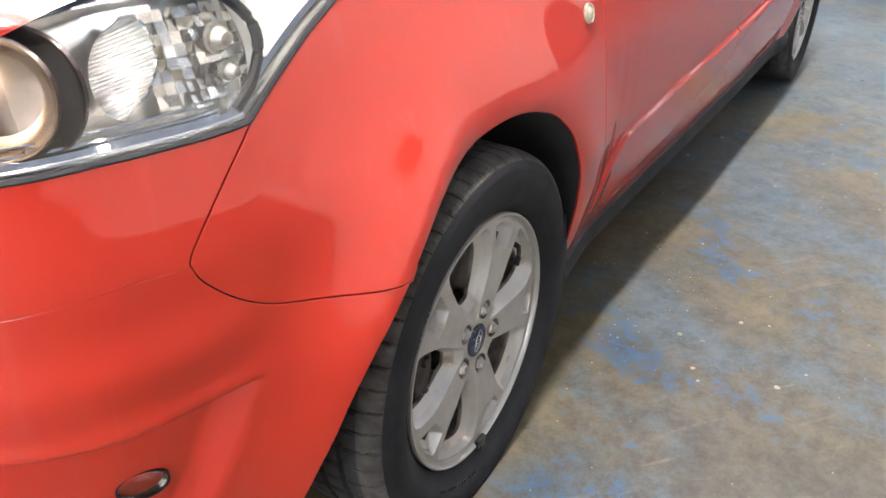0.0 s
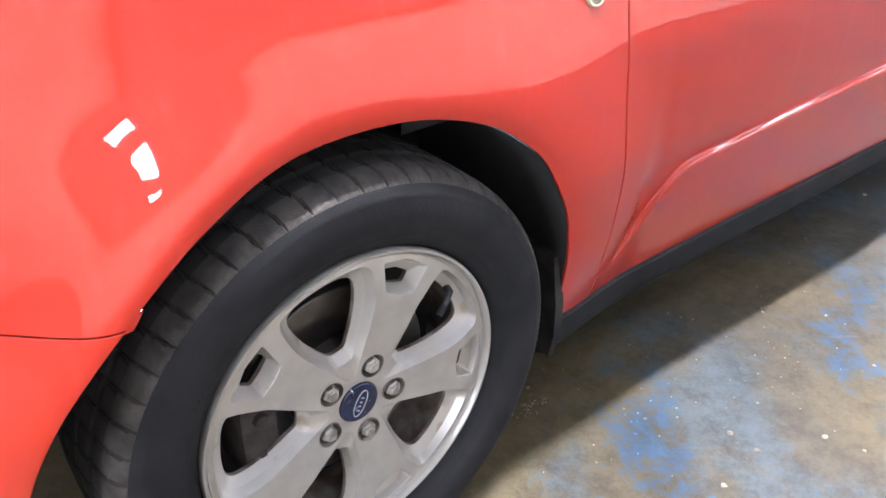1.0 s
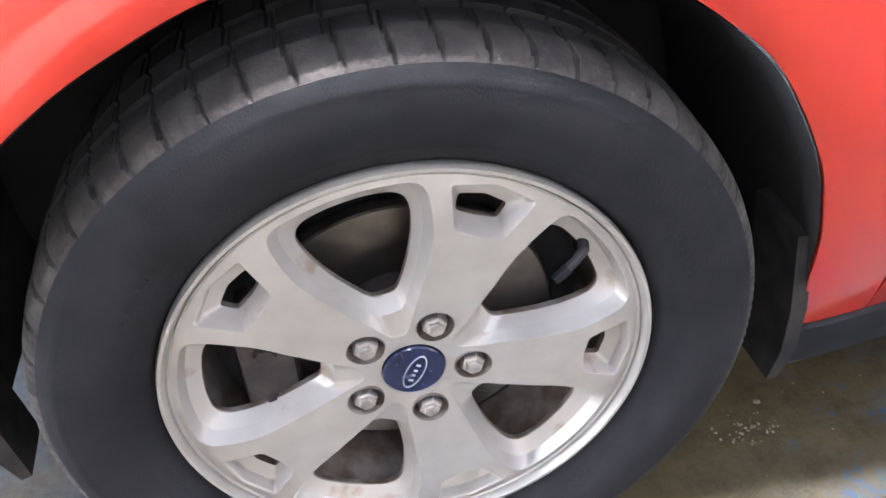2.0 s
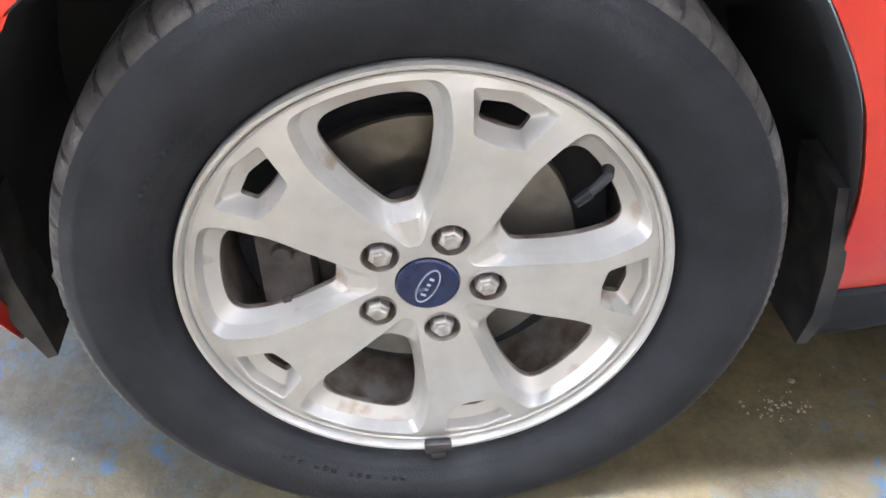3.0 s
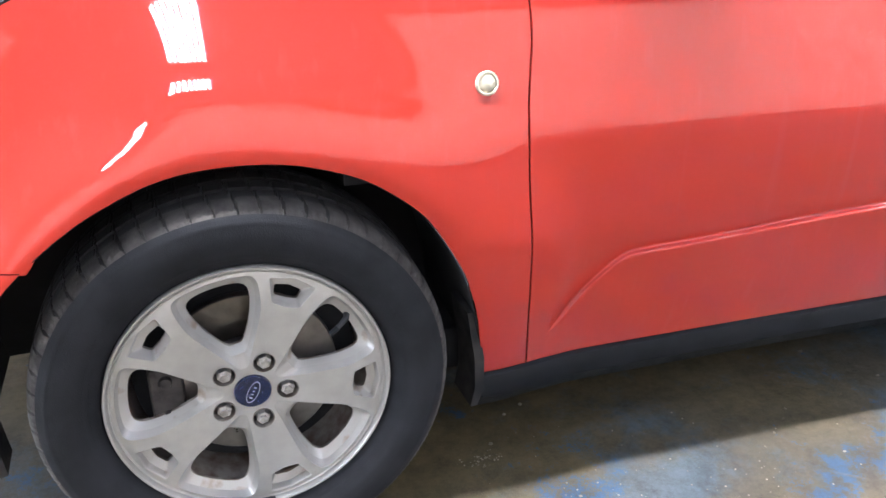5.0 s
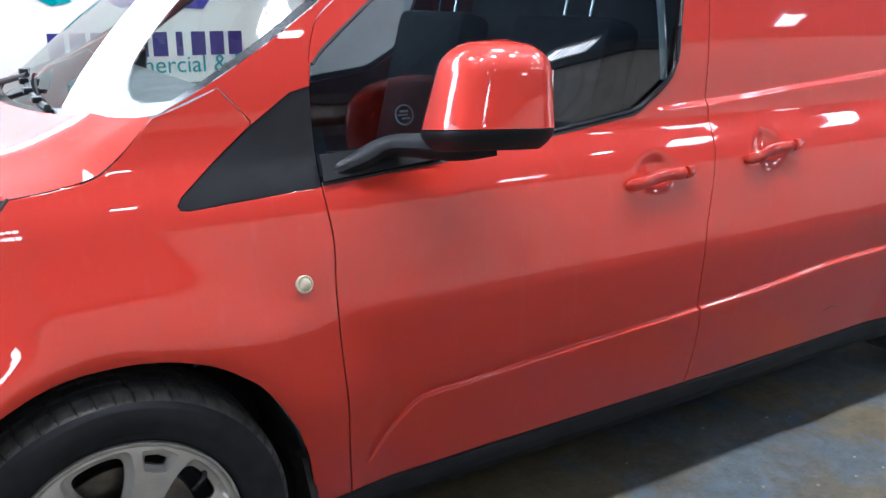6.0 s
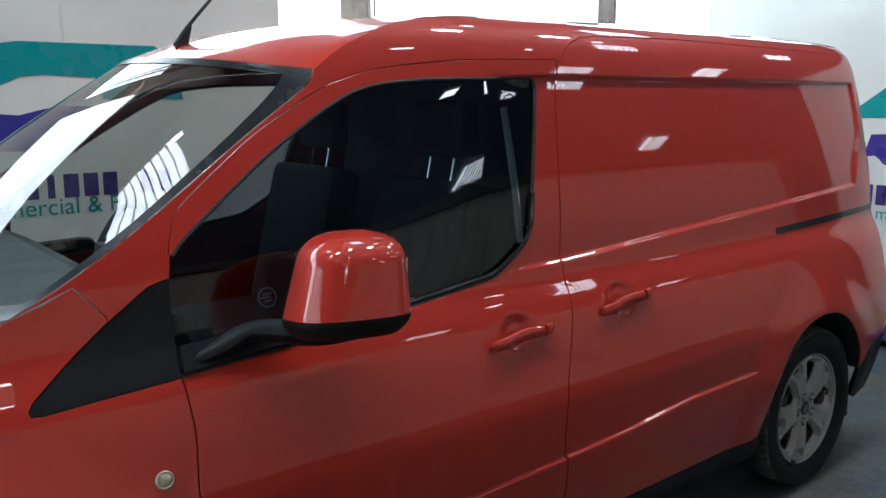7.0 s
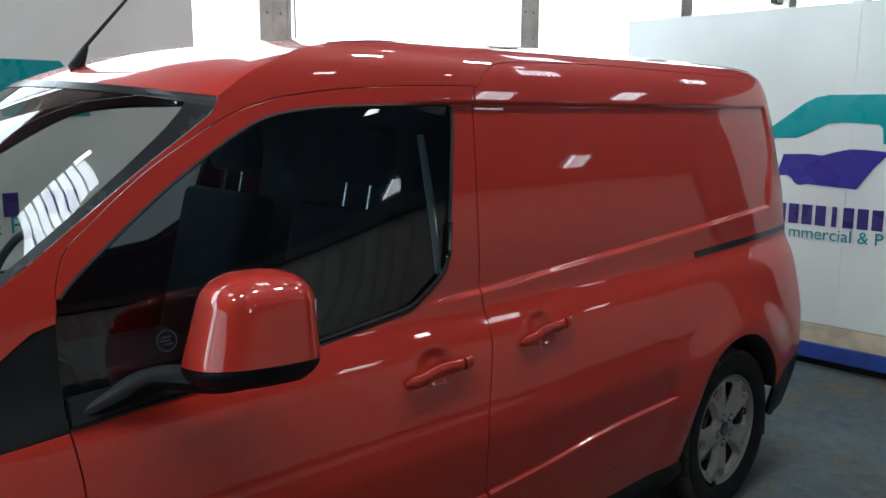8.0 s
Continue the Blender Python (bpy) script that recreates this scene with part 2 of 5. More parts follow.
ROOF_SHEET = material("grey_roof_sheet", (0.085, 0.105, 0.145), 0.6, vary=0.3, vary_scale=1.3)
# glow of an unseen sheet, added to light the van's front
FRONT_FILL = material("front_fill_glow", (0.95, 0.98, 1.0), 0.5, emit=1.1)
DAYLIGHT = material("bright_daylight_sheet", (0.93, 0.97, 1.0), 0.5, emit=7.0)
SKYLIGHT = material("translucent_roof_sheet", (0.97, 0.98, 1.0), 0.5, emit=8.0)
LED = material("lit_led_panel", (1.0, 0.97, 0.92), 0.5, emit=24.0)
HIGH_BAY = material("lit_high_bay_diffuser", (1.0, 0.97, 0.92), 0.5, emit=240.0)


# ---------------------------------------------------------------- helpers
def part(name, bm, mat, parent=None, label="", smooth=True):
    if isinstance(bm, bpy.types.Mesh):
        me = bm
    else:
        me = bpy.data.meshes.new(name)
        bm.normal_update()
        bm.to_mesh(me)
        bm.free()
        if smooth:
            for p in me.polygons:
                p.use_smooth = True
            me.set_sharp_from_angle(angle=radians(32))
    if mat and not me.materials:
        me.materials.append(mat)
    ob = new(name, me)
    if parent:
        ob.parent = parent
    if label:
        tagged(ob, label)
    return ob


def thing(name, label, category, at=(0, 0, 0), group="", kind=""):
    e = new(name)
    e.location = at
    e.empty_display_size = 0.1
    return tagged(e, label, category, group, kind)


def box_bm(sx, sy, sz, at=(0, 0, 0), bevel=0.0, seg=2, bm=None):
    bm = bm or bmesh.new()
    g = bmesh.ops.create_cube(bm, size=1.0)
    for v in g["verts"]:
        v.co = Vector((v.co.x * sx + at[0], v.co.y * sy + at[1], v.co.z * sz + at[2]))
    if bevel:
        es = {e for v in g["verts"] for e in v.link_edges}
        bmesh.ops.bevel(bm, geom=list(es), offset=bevel, segments=seg, profile=0.6, affect="EDGES")
    return bm


def loft_bm(loops, close=True, cap_start=False, cap_end=False, bm=None):
    """Quads between loops of points; close joins each loop's ends."""
    bm = bm or bmesh.new()
    rows = [[bm.verts.new(p) for p in lp] for lp in loops]
    n = len(rows[0])
    for a, b in zip(rows, rows[1:]):
        for i in range(n if close else n - 1):
            j = (i + 1) % n
            bm.faces.new((a[i], a[j], b[j], b[i]))
    if cap_start:
        bm.faces.new(rows[0][::-1])
    if cap_end:
        bm.faces.new(rows[-1])
    return bm


def tube_bm(pts, r, sides=8, flat=1.0, bm=None):
    pts = [Vector(p) for p in pts]
    loops = []
    for i, p in enumerate(pts):
        d = (pts[min(i + 1, len(pts) - 1)] - pts[max(i - 1, 0)]).normalized()
        up = Vector((0, 0, 1)) if abs(d.z) < 0.9 else Vector((0, 1, 0))
        a = d.cross(up).normalized()
        b = a.cross(d).normalized()
        rr = r[i] if isinstance(r, (list, tuple)) else r
        loops.append([p + a * (math.cos(k * 2 * math.pi / sides) * rr * flat) + b * (math.sin(k * 2 * math.pi / sides) * rr) for k in range(sides)])
    return loft_bm(loops, True, True, True, bm)


def lathe_bm(profile, segments, axis="Y", bm=None, fn=None):
    """profile of (radius, along); turns round the y axis."""
    loops = []
    for r, y in profile:
        lp = []
        for k in range(segments):
            a = 2 * math.pi * k / segments
            rr = fn(r, y, a) if fn else r
            lp.append(Vector((rr * math.sin(a), y, rr * math.cos(a))))
        loops.append(lp)
    return loft_bm(loops, True, bm=bm)


def catmull(pts, step=0.012, closed=False):
    """A smooth line through the points, with points about every step."""
    pts = [np.array(p, float) for p in pts]
    n = len(pts)
    out = []
    for i in range(n if closed else n - 1):
        p1, p2 = pts[i], pts[(i + 1) % n]
        p0 = pts[i - 1] if (i or closed) else 2 * p1 - p2
        p3 = pts[(i + 2) % n] if (closed or i + 2 < n) else 2 * p2 - p1
        k = max(1, int(math.ceil(np.linalg.norm(p2 - p1) / step)))
        for j in range(k):
            t = j / k
            out.append(0.5 * (2 * p1 + (p2 - p0) * t + (2 * p0 - 5 * p1 + 4 * p2 - p3) * t * t + (3 * p1 - p0 - 3 * p2 + p3) * t ** 3))
    if not closed:
        out.append(pts[-1])
    return [tuple(p) for p in out]


def straight(pts, step=0.012):
    out = []
    for a, b in zip(pts, pts[1:]):
        k = max(1, int(math.ceil(math.dist(a, b) / step)))
        out += [tuple(a[c] + (b[c] - a[c]) * j / k for c in range(len(a))) for j in range(k)]
    return out + [tuple(pts[-1])]


def chain(*lines):
    """Lines joined end to end into one outline, without doubled points."""
    out = []
    for ln in lines:
        for p in ln:
            if not out or math.dist(p, out[-1]) > 0.0025:
                out.append(tuple(p))
    while math.dist(out[0], out[-1]) < 0.0025:
        out.pop()
    return out


def inside(poly, P):
    P = np.asarray(P, float)
    poly = np.asarray(poly, float)
    x, y = P[:, 0], P[:, 1]
    res = np.zeros(len(P), bool)
    a, b = poly, np.roll(poly, -1, 0)
    for (x1, y1), (x2, y2) in zip(a, b):
        if y1 == y2:
            continue
        c = ((y1 > y) != (y2 > y)) & (x < (x2 - x1) * (y - y1) / (y2 - y1) + x1)
        res ^= c
    return res


def edge_dist(poly, P):
    poly = np.asarray(poly, float)
    a, b = poly, np.roll(poly, -1, 0)
    best = np.full(len(P), 9.0)
    for p, q in zip(a, b):
        d = q - p
        t = np.clip(((P - p) @ d) / max(d @ d, 1e-12), 0, 1)
        best = np.minimum(best, np.hypot(*(P - (p + t[:, None] * d)).T))
    return best


def offset_poly(poly, g):
    """Moves an outline outwards by g (inwards: minus)."""
    P = np.asarray(poly, float)
    area = np.sum(P[:, 0] * np.roll(P[:, 1], -1) - np.roll(P[:, 0], -1) * P[:, 1])
    e = np.roll(P, -1, 0) - P
    e /= np.maximum(np.linalg.norm(e, axis=1), 1e-9)[:, None]
    nrm = np.c_[e[:, 1], -e[:, 0]] * (1 if area > 0 else -1)
    vn = nrm + np.roll(nrm, 1, 0)
    vn /= np.maximum(np.linalg.norm(vn, axis=1), 0.35)[:, None]
    return P + vn * g, vn


def pchip(pts):
    xs, ys = np.array([p[0] for p in pts], float), np.array([p[1] for p in pts], float)
    h = np.diff(xs)
    d = np.diff(ys) / h
    m = np.zeros(len(xs))
    m[0], m[-1] = d[0], d[-1]
    for i in range(1, len(xs) - 1):
        if d[i - 1] * d[i] > 0:
            w1, w2 = 2 * h[i] + h[i - 1], h[i] + 2 * h[i - 1]
            m[i] = (w1 + w2) / (w1 / d[i - 1] + w2 / d[i])

    def f(x):
        x = np.clip(x, xs[0], xs[-1])
        i = np.clip(np.searchsorted(xs, x) - 1, 0, len(xs) - 2)
        t = (x - xs[i]) / h[i]
        return ((2 * t ** 3 - 3 * t ** 2 + 1) * ys[i] + (t ** 3 - 2 * t ** 2 + t) * h[i] * m[i]
                + (-2 * t ** 3 + 3 * t ** 2) * ys[i + 1] + (t ** 3 - t ** 2) * h[i] * m[i + 1])
    return f


def sst(a, b, x):
    t = np.clip((x - a) / (b - a), 0, 1)
    return t * t * (3 - 2 * t)


# ---------------------------------------------------------------- the van's outer skin
# x runs rearwards from the front axle, y inwards from the wheel's face, z up.
MID = 0.88          # the van's centre line
BASE = 3.062        # wheelbase
HUB = 0.318
section = pchip([(0.08, .11), (0.16, .075), (0.26, .032), (.35, .005), (.45, -.018), (.56, -.032), (.7, -.03), (.80, -.014), (.88, .003), (.93, .016),
                 (.97, .029), (1.0, .042), (1.03, .058), (1.06, .072), (1.10, .080), (1.2, .092), (1.4, .132), (1.65, .195), (1.70, .211), (1.75, .235),
                 (1.79, .272), (1.82, .33), (1.835, .40)])
plan = pchip([(-.89, .88), (-.87, .64), (-.83, .45), (-.77, .30), (-.70, .195), (-.62, .13), (-.54, .097), (-.45, .068),
              (-.2, .045), (0, .035), (.5, .02), (1., .012), (1.5, 0), (2., -.010), (2.6, -.014), (3.1, -.012), (3.5, .0),
              (3.7, .022), (3.8, .07), (3.87, .16), (3.91, .32), (3.92, .5)])
shoulder = pchip([(1.3, 1.082), (1.654, 1.094), (2.022, 1.117), (2.71, 1.157), (3.484, 1.201), (3.9, 1.22)])
crease = pchip([(.50, .30), (.547, .338), (.607, .419), (.687, .481), (.814, .489), (1.128, .511), (1.482, .53), (1.82, .551),
                (2.222, .583), (2.533, .588), (2.7, .59)])
roof_edge = pchip([(.90, 1.64), (.93, 1.655), (1.05, 1.725), (1.25, 1.795), (1.5, 1.82), (1.9, 1.83), (3.5, 1.825), (3.72, 1.81), (3.9, 1.79)])


def skin(x, z):
    y = section(z) + plan(x) + np.maximum(0, z - 1.05) * 0.13 * sst(1.7, .6, x)
    r = np.hypot(x, z - HUB)
    y = y - (.024 * sst(.64, .42, r) - .007 * sst(.430, .365, r)) * sst(-.55, -.3, x)
    y = y - .048 * np.exp(-((r - .40) / .075) ** 2) * sst(-.04, -.33, x)
    r = np.hypot(x - BASE, z - HUB)
    y = y - .016 * sst(.60, .43, r) + .005 * sst(.430, .365, r)
    # the pressed line low on the doors: a lip with a scoop above it
    on = sst(.535, .575, x) * sst(2.60, 2.50, x)
    d = (z - crease(x)) / np.sqrt(1 + ((crease(x + .004) - crease(x - .004)) / .008) ** 2)
    y = y + on * (.011 * np.exp(-np.maximum(d, 0) / .07) * sst(-.003, .003, d) - .003 * np.exp(np.minimum(d, 0) / .08) * sst(.003, -.003, d))
    # the sunk load-bay panel between shoulder and roof
    e = z - shoulder(x)
    sunk = sst(0, .016, e) * sst(1.652, 1.636, z) * sst(1.40, 1.62, x) * sst(3.66, 3.63, x + .12 * sst(1.5, 1.2, z) - .0)
    y = y + .013 * sunk
    # hollow behind each door handle
    for hx, hz in ((1.415, .945), (1.865, .975)):
        y = y + .015 * np.exp(-(((x - hx) / .054) ** 2 + ((z - hz + .008) / .042) ** 2) ** 1.7)
    # the fog-lamp hollow of the front bumper
    bx = -.484 - (.515 - z) * .28
    y = y - .004 * np.exp(-((z - (x + .6) * .11 - .536) / .012) ** 2) * sst(-.47, -.52, x) + .036 * sst(.531, .520, z - (x + .6) * .11) * sst(bx, bx - .035, x) * sst(.20, .30, z)
    # the swage across the bumper
    y = y - .007 * np.exp(-((z - .615 - (x + .55) * .12) / .035) ** 2) * sst(-.44, -.55, x)
    return y


# arc length round the front corner, so that the mesh stays even there
_tx = np.r_[np.linspace(-.8899, -.45, 900)]
_ty = plan(_tx)
_s = np.r_[0, np.cumsum(np.hypot(np.diff(_tx), np.diff(_ty)))]
_u = -.45 - (_s[-1] - _s)


def to_u(x):
    return np.where(x < -.45, np.interp(x, _tx, _u), x)


def to_x(u):
    return np.where(u < -.45, np.interp(u, _u, _tx), u)


def skin_at(u, z, push=0.0):
    """Places on the skin, pushed inwards along its normal, with the outward normals."""
    u, z = np.asarray(u, float), np.asarray(z, float)

    def place(a, b):
        x = to_x(a)
        return np.stack([x, skin(x, b), b], -1)
    h = .0022
    du, dz = place(u + h, z) - place(u - h, z), place(u, z + h) - place(u, z - h)
    n = np.cross(du, dz)
    n /= np.linalg.norm(n, axis=-1)[..., None]
    n *= np.where(n[..., 1:2] > 0, -1, 1) if n.ndim > 1 else (-1 if n[1] > 0 else 1)
    return place(u, z) - n * (push if np.isscalar(push) else np.asarray(push)[..., None]), n


from mathutils.geometry import delaunay_2d_cdt


def flat_mesh(outline, grid, holes=(), extra=()):
    """Triangles inside an outline on a grid; returns points, triangles and the outline's index ranges."""
    O = np.asarray(outline, float)
    lo, hi = O.min(0), O.max(0)
    gx, gy = np.meshgrid(np.arange(lo[0], hi[0], grid), np.arange(lo[1], hi[1], grid))
    G = np.c_[gx.ravel(), gy.ravel()]
    G[:, 0] += np.where((np.round((G[:, 1] - lo[1]) / grid) % 2) > 0, grid / 2, 0)
    if len(extra):
        E_ = np.asarray(extra, float)
        if len(G):
            keep = np.ones(len(G), bool)
            for c in np.array_split(np.arange(len(G)), max(1, len(G) // 1500)):
                d2 = ((G[c][:, None, :] - E_[None]) ** 2).sum(-1).min(1)
                keep[c] = d2 > (grid * .45) ** 2
            G = G[keep]
        G = np.r_[G, E_]
    ok = inside(O, G)
    G = G[ok]
    G = G[edge_dist(O, G) > grid * .3]
    for h in holes:
        H = np.asarray(h, float)
        G = G[~inside(H, G)]
        G = G[edge_dist(H, G) > grid * .3]
    pts, edges, ranges = [], [], []
    for lp in (outline, *holes):
        a = len(pts)
        pts += [tuple(p) for p in lp]
        n = len(lp)
        edges += [(a + i, a + (i + 1) % n) for i in range(n)]
        ranges.append((a, n))
    pts += [tuple(p) for p in G]
    V, _, F, _, _, _ = delaunay_2d_cdt([Vector(p) for p in pts], edges, [], 0, 1e-7)
    V = np.array([tuple(v) for v in V])
    F = np.array([f for f in F if len(f) == 3])
    C = V[F].mean(1)
    keep = inside(O, C)
    for h in holes:
        keep &= ~inside(np.asarray(h, float), C)
    return V, F[keep], ranges


def mesh_with_normals(name, verts, faces, normals, mat):
    me = bpy.data.meshes.new(name)
    me.from_pydata([tuple(v) for v in verts], [], [tuple(int(i) for i in f) for f in faces])
    me.update()
    for p in me.polygons:
        p.use_smooth = True
    me.normals_split_custom_set_from_vertices([tuple(n) for n in normals])
    me.materials.append(mat)
    return me


def skin_panel(name, outline, mat, parent, label="", gap=.0028, push=0.0, grid=.02, extra=(), flange=.018, holes=()):
    """A pressed panel on the van's skin: outline of (x, z), its edges rounded and turned in."""
    O = np.asarray(outline, float)
    O = np.c_[to_u(O[:, 0]), O[:, 1]]
    O, _ = offset_poly(O, -gap)
    HS = [np.c_[to_u(np.asarray(h)[:, 0]), np.asarray(h)[:, 1]] for h in holes]
    ex = np.asarray(extra, float)
    if len(ex):
        ex = np.c_[to_u(ex[:, 0]), ex[:, 1]]
    V, F, ranges = flat_mesh(O, grid, HS, ex)
    P, N = skin_at(V[:, 0], V[:, 1], push)
    verts, norms, faces = list(P), list(N), []
    for a, b, c in F:
        pa, pb, pc = P[a], P[b], P[c]
        nn = np.cross(pb - pa, pc - pa)
        faces.append((a, b, c) if nn @ N[a] > 0 else (a, c, b))
    for k, lp in enumerate([O] + HS):
        n = len(lp)
        out, vn = offset_poly(lp, .0012 if k == 0 else -.0012)
        sign = 1 if k == 0 else -1
        p0, n0 = skin_at(lp[:, 0], lp[:, 1], push)
        p1, _ = skin_at(out[:, 0], out[:, 1], push + .0014)
        p2, _ = skin_at(out[:, 0], out[:, 1], push + flange)
        side = np.c_[vn[:, 0], np.zeros(n), vn[:, 1]] * sign
        n1 = n0 * .7 + side * .7
        b0 = len(verts)
        verts += list(p0) + list(p1) + list(p1) + list(p2)
        norms += list(n0) + list(n1 / np.linalg.norm(n1, axis=1)[:, None]) + list(side) + list(side)
        for i in range(n):
            j = (i + 1) % n
            for r0, r1 in ((0, 1), (2, 3)):
                q = [b0 + r0 * n + i, b0 + r0 * n + j, b0 + r1 * n + j, b0 + r1 * n + i]
                nn = np.cross(np.array(verts[q[1]]) - verts[q[0]], np.array(verts[q[3]]) - verts[q[0]])
                faces.append(q if nn @ np.array(norms[q[0]]) > 0 or nn @ np.array(norms[q[2]]) > 0 else q[::-1])
    return part(name, mesh_with_normals(name, verts, faces, norms, mat), None, parent, label)


def on_skin(x, z, push=0.0):
    p, _ = skin_at(to_u(np.array([x])), np.array([z]), push)
    return Vector(p[0])


van = thing("panel_van", "red long-wheelbase panel van parked on the worn floor", "van")

ARCH_F = catmull([(.414, .255), (.405, .31), (.390, .393), (.372, .455), (.350, .510), (.296, .598), (.245, .645), (.182, .683), (.085, .711), (-.016, .715), (-.108, .702),
                  (-.190, .671), (-.235, .646), (-.272, .620)])
ARCH_FL = catmull([(-.272, .620), (-.290, .606), (-.325, .573), (-.363, .526), (-.394, .466), (-.416, .40), (-.431, .34), (-.441, .27), (-.440, .205)])
ARCH_R = catmull([(2.68, .295), (2.69, .40), (2.715, .51), (2.78, .62), (2.87, .69), (2.97, .722), (3.07, .73), (3.17, .715), (3.27, .665),
                  (3.35, .59), (3.41, .50), (3.44, .42)])
SEAM_A = catmull([(.508, .256), (.489, .388), (.479, .53), (.471, .654), (.47, .77), (.478, .877), (.474, .95), (.47, .997)])
SEAM_B = catmull([(1.606, .272), (1.588, .454), (1.575, .54), (1.571, .615), (1.584, .759), (1.63, .92), (1.646, .985), (1.652, 1.08)]) + \
    catmull([(1.652, 1.08), (1.692, 1.404), (1.733, 1.658), (1.74, 1.697)])
DOOR_TOP = catmull([(.482, 1.20), (.486, 1.245), (.502, 1.30), (.525, 1.34), (.579, 1.384), (.711, 1.479), (.82, 1.543), (.942, 1.607), (1.03, 1.638),
                    (1.104, 1.657), (1.272, 1.678), (1.455, 1.69), (1.74, 1.697)])
WIN = catmull([(.495, 1.245), (.532, 1.281), (.629, 1.354), (.769, 1.452), (.927, 1.548), (1.01, 1.590), (1.06, 1.607), (1.124, 1.62), (1.257, 1.632), (1.45, 1.637),
               (1.61, 1.639)]) + catmull([(1.61, 1.639), (1.638, 1.637), (1.645, 1.615)]) + \
    catmull([(1.645, 1.615), (1.60, 1.43), (1.560, 1.27), (1.540, 1.20), (1.505, 1.158), (1.44, 1.118), (1.38, 1.088), (1.30, 1.076), (1.082, 1.050), (.8, 1.022), (.472, 1.000)])
BUMP_SEAM = catmull([(-.286, .603), (-.34, .607), (-.397, .616), (-.452, .629), (-.498, .655), (-.532, .69), (-.542, .713)])
BUMP_SEAM2 = catmull([(-.542, .713), (-.536, .73), (-.482, .798), (-.439, .843)])
LAMP_LOW = catmull([(-.439, .843), (-.528, .839), (-.607, .838), (-.669, .834), (-.76, .832), (-.83, .835)])
LAMP_REAR = catmull([(-.439, .843), (-.396, .874), (-.327, .915), (-.258, .947), (-.20, .975), (-.149, 1.0), (-.118, 1.031)])
LAMP_TOP = catmull([(-.83, .93), (-.76, .95), (-.70, .963), (-.627, .975), (-.557, .987), (-.4, 1.008), (-.25, 1.021), (-.118, 1.031)])
HOOD_SEAM = catmull([(-.118, 1.031), (-.04, 1.040), (.03, 1.054), (.083, 1.089), (.152, 1.156)])
SCREEN_EDGE = catmull([(.165, 1.160), (.286, 1.2215), (.43, 1.305), (.569, 1.396), (.74, 1.508), (.867, 1.588), (.918, 1.625), (.932, 1.655)])
TRI_TOP = straight([(.171, .990), (.181, 1.004), (.348, 1.132), (.434, 1.192), (.484, 1.232)])
TRI_LOW = catmull([(.47, .997), (.30, .987), (.19, .980), (.175, .982), (.171, .990)])

# points along the pressed lines, so that the mesh follows them
CREASE_PTS = []
for cx, cz in catmull([(x, float(crease(x))) for x in np.r_[np.arange(.53, .72, .008), np.arange(.72, 2.6, .03)]], .009):
    sl = float(crease(cx + .004) - crease(cx - .004)) / .008
    nl = math.hypot(1, sl)
    CREASE_PTS += [(cx - sl / nl * d, cz + d / nl) for d in (-.02, -.009, -.004, 0, .004, .009, .017, .03)]
SHOULDER_PTS = [(x, float(shoulder(x)) + d) for x in np.arange(1.42, 3.62, .018) for d in (-.006, 0, .004, .008, .012, .017, .024)]
INSET_TOP = [(x, 1.644 + d) for x in np.arange(1.5, 3.66, .02) for d in (-.013, -.008, -.003, .003, .008, .013)]
HANDLE_PTS = [(hx + a, hz + b) for hx, hz in ((1.415, .945), (1.865, .975)) for a in np.arange(-.066, .067, .006) for b in np.arange(-.054, .055, .006)]

sill_z = pchip([(.3, .253), (.508, .256), (1.6, .272), (2.7, .295)])
SILL_1 = straight([(.508, .256), (1.606, .272)])
fender = skin_panel("front_fender", chain(ARCH_F, BUMP_SEAM, BUMP_SEAM2, LAMP_REAR, HOOD_SEAM, straight([(.152, 1.156), (.22, 1.178), (.286, 1.206)]),
                                          straight([(.286, 1.206), (.343, 1.138)]), straight([(.343, 1.128), (.181, 1.004), (.171, .990)]), TRI_LOW[::-1], SEAM_A[::-1], straight([(.508, .256), (.414, .255)])),
                    RED, van, grid=.016)
skin_panel("quarter_trim", chain(TRI_LOW[::-1], straight([(.47, .997), (.474, 1.10), (.482, 1.222)]), TRI_TOP[::-1]), BLACK_PLASTIC, van, "matt black corner trim", push=.003, gap=.001)
pillar = skin_panel("roof_side", chain(SCREEN_EDGE, catmull([(.932, 1.655), (1.05, 1.725), (1.25, 1.795), (1.5, 1.82), (1.9, 1.83), (2.7, 1.829), (3.5, 1.825), (3.72, 1.81), (3.84, 1.79)], .02),
                                       straight([(3.84, 1.79), (3.84, 1.77)]), straight([(3.84, 1.77), (2.9, 1.782)], .02),
                                       catmull([(2.9, 1.782), (2.37, 1.787), (1.95, 1.776), (1.86, 1.762), (1.80, 1.735), (1.765, 1.70), (1.752, 1.69)]), straight([(1.752, 1.69), (1.74, 1.697)]), DOOR_TOP[::-1],
                                       straight([(.482, 1.20), (.434, 1.188), (.343, 1.128)]), straight([(.343, 1.138), (.286, 1.206)])), RED, van, grid=.018, gap=.0016)
door = skin_panel("front_door", chain(SEAM_A, WIN[::-1], straight([(.495, 1.245), (.486, 1.245)]), DOOR_TOP[1:], SEAM_B[::-1], SILL_1[::-1]), RED, van,
                  extra=CREASE_PTS + HANDLE_PTS + INSET_TOP + SHOULDER_PTS)
SIDE_TOP = catmull([(1.752, 1.69), (1.765, 1.70), (1.80, 1.735), (1.86, 1.762), (1.95, 1.776), (2.37, 1.787), (2.9, 1.782)])
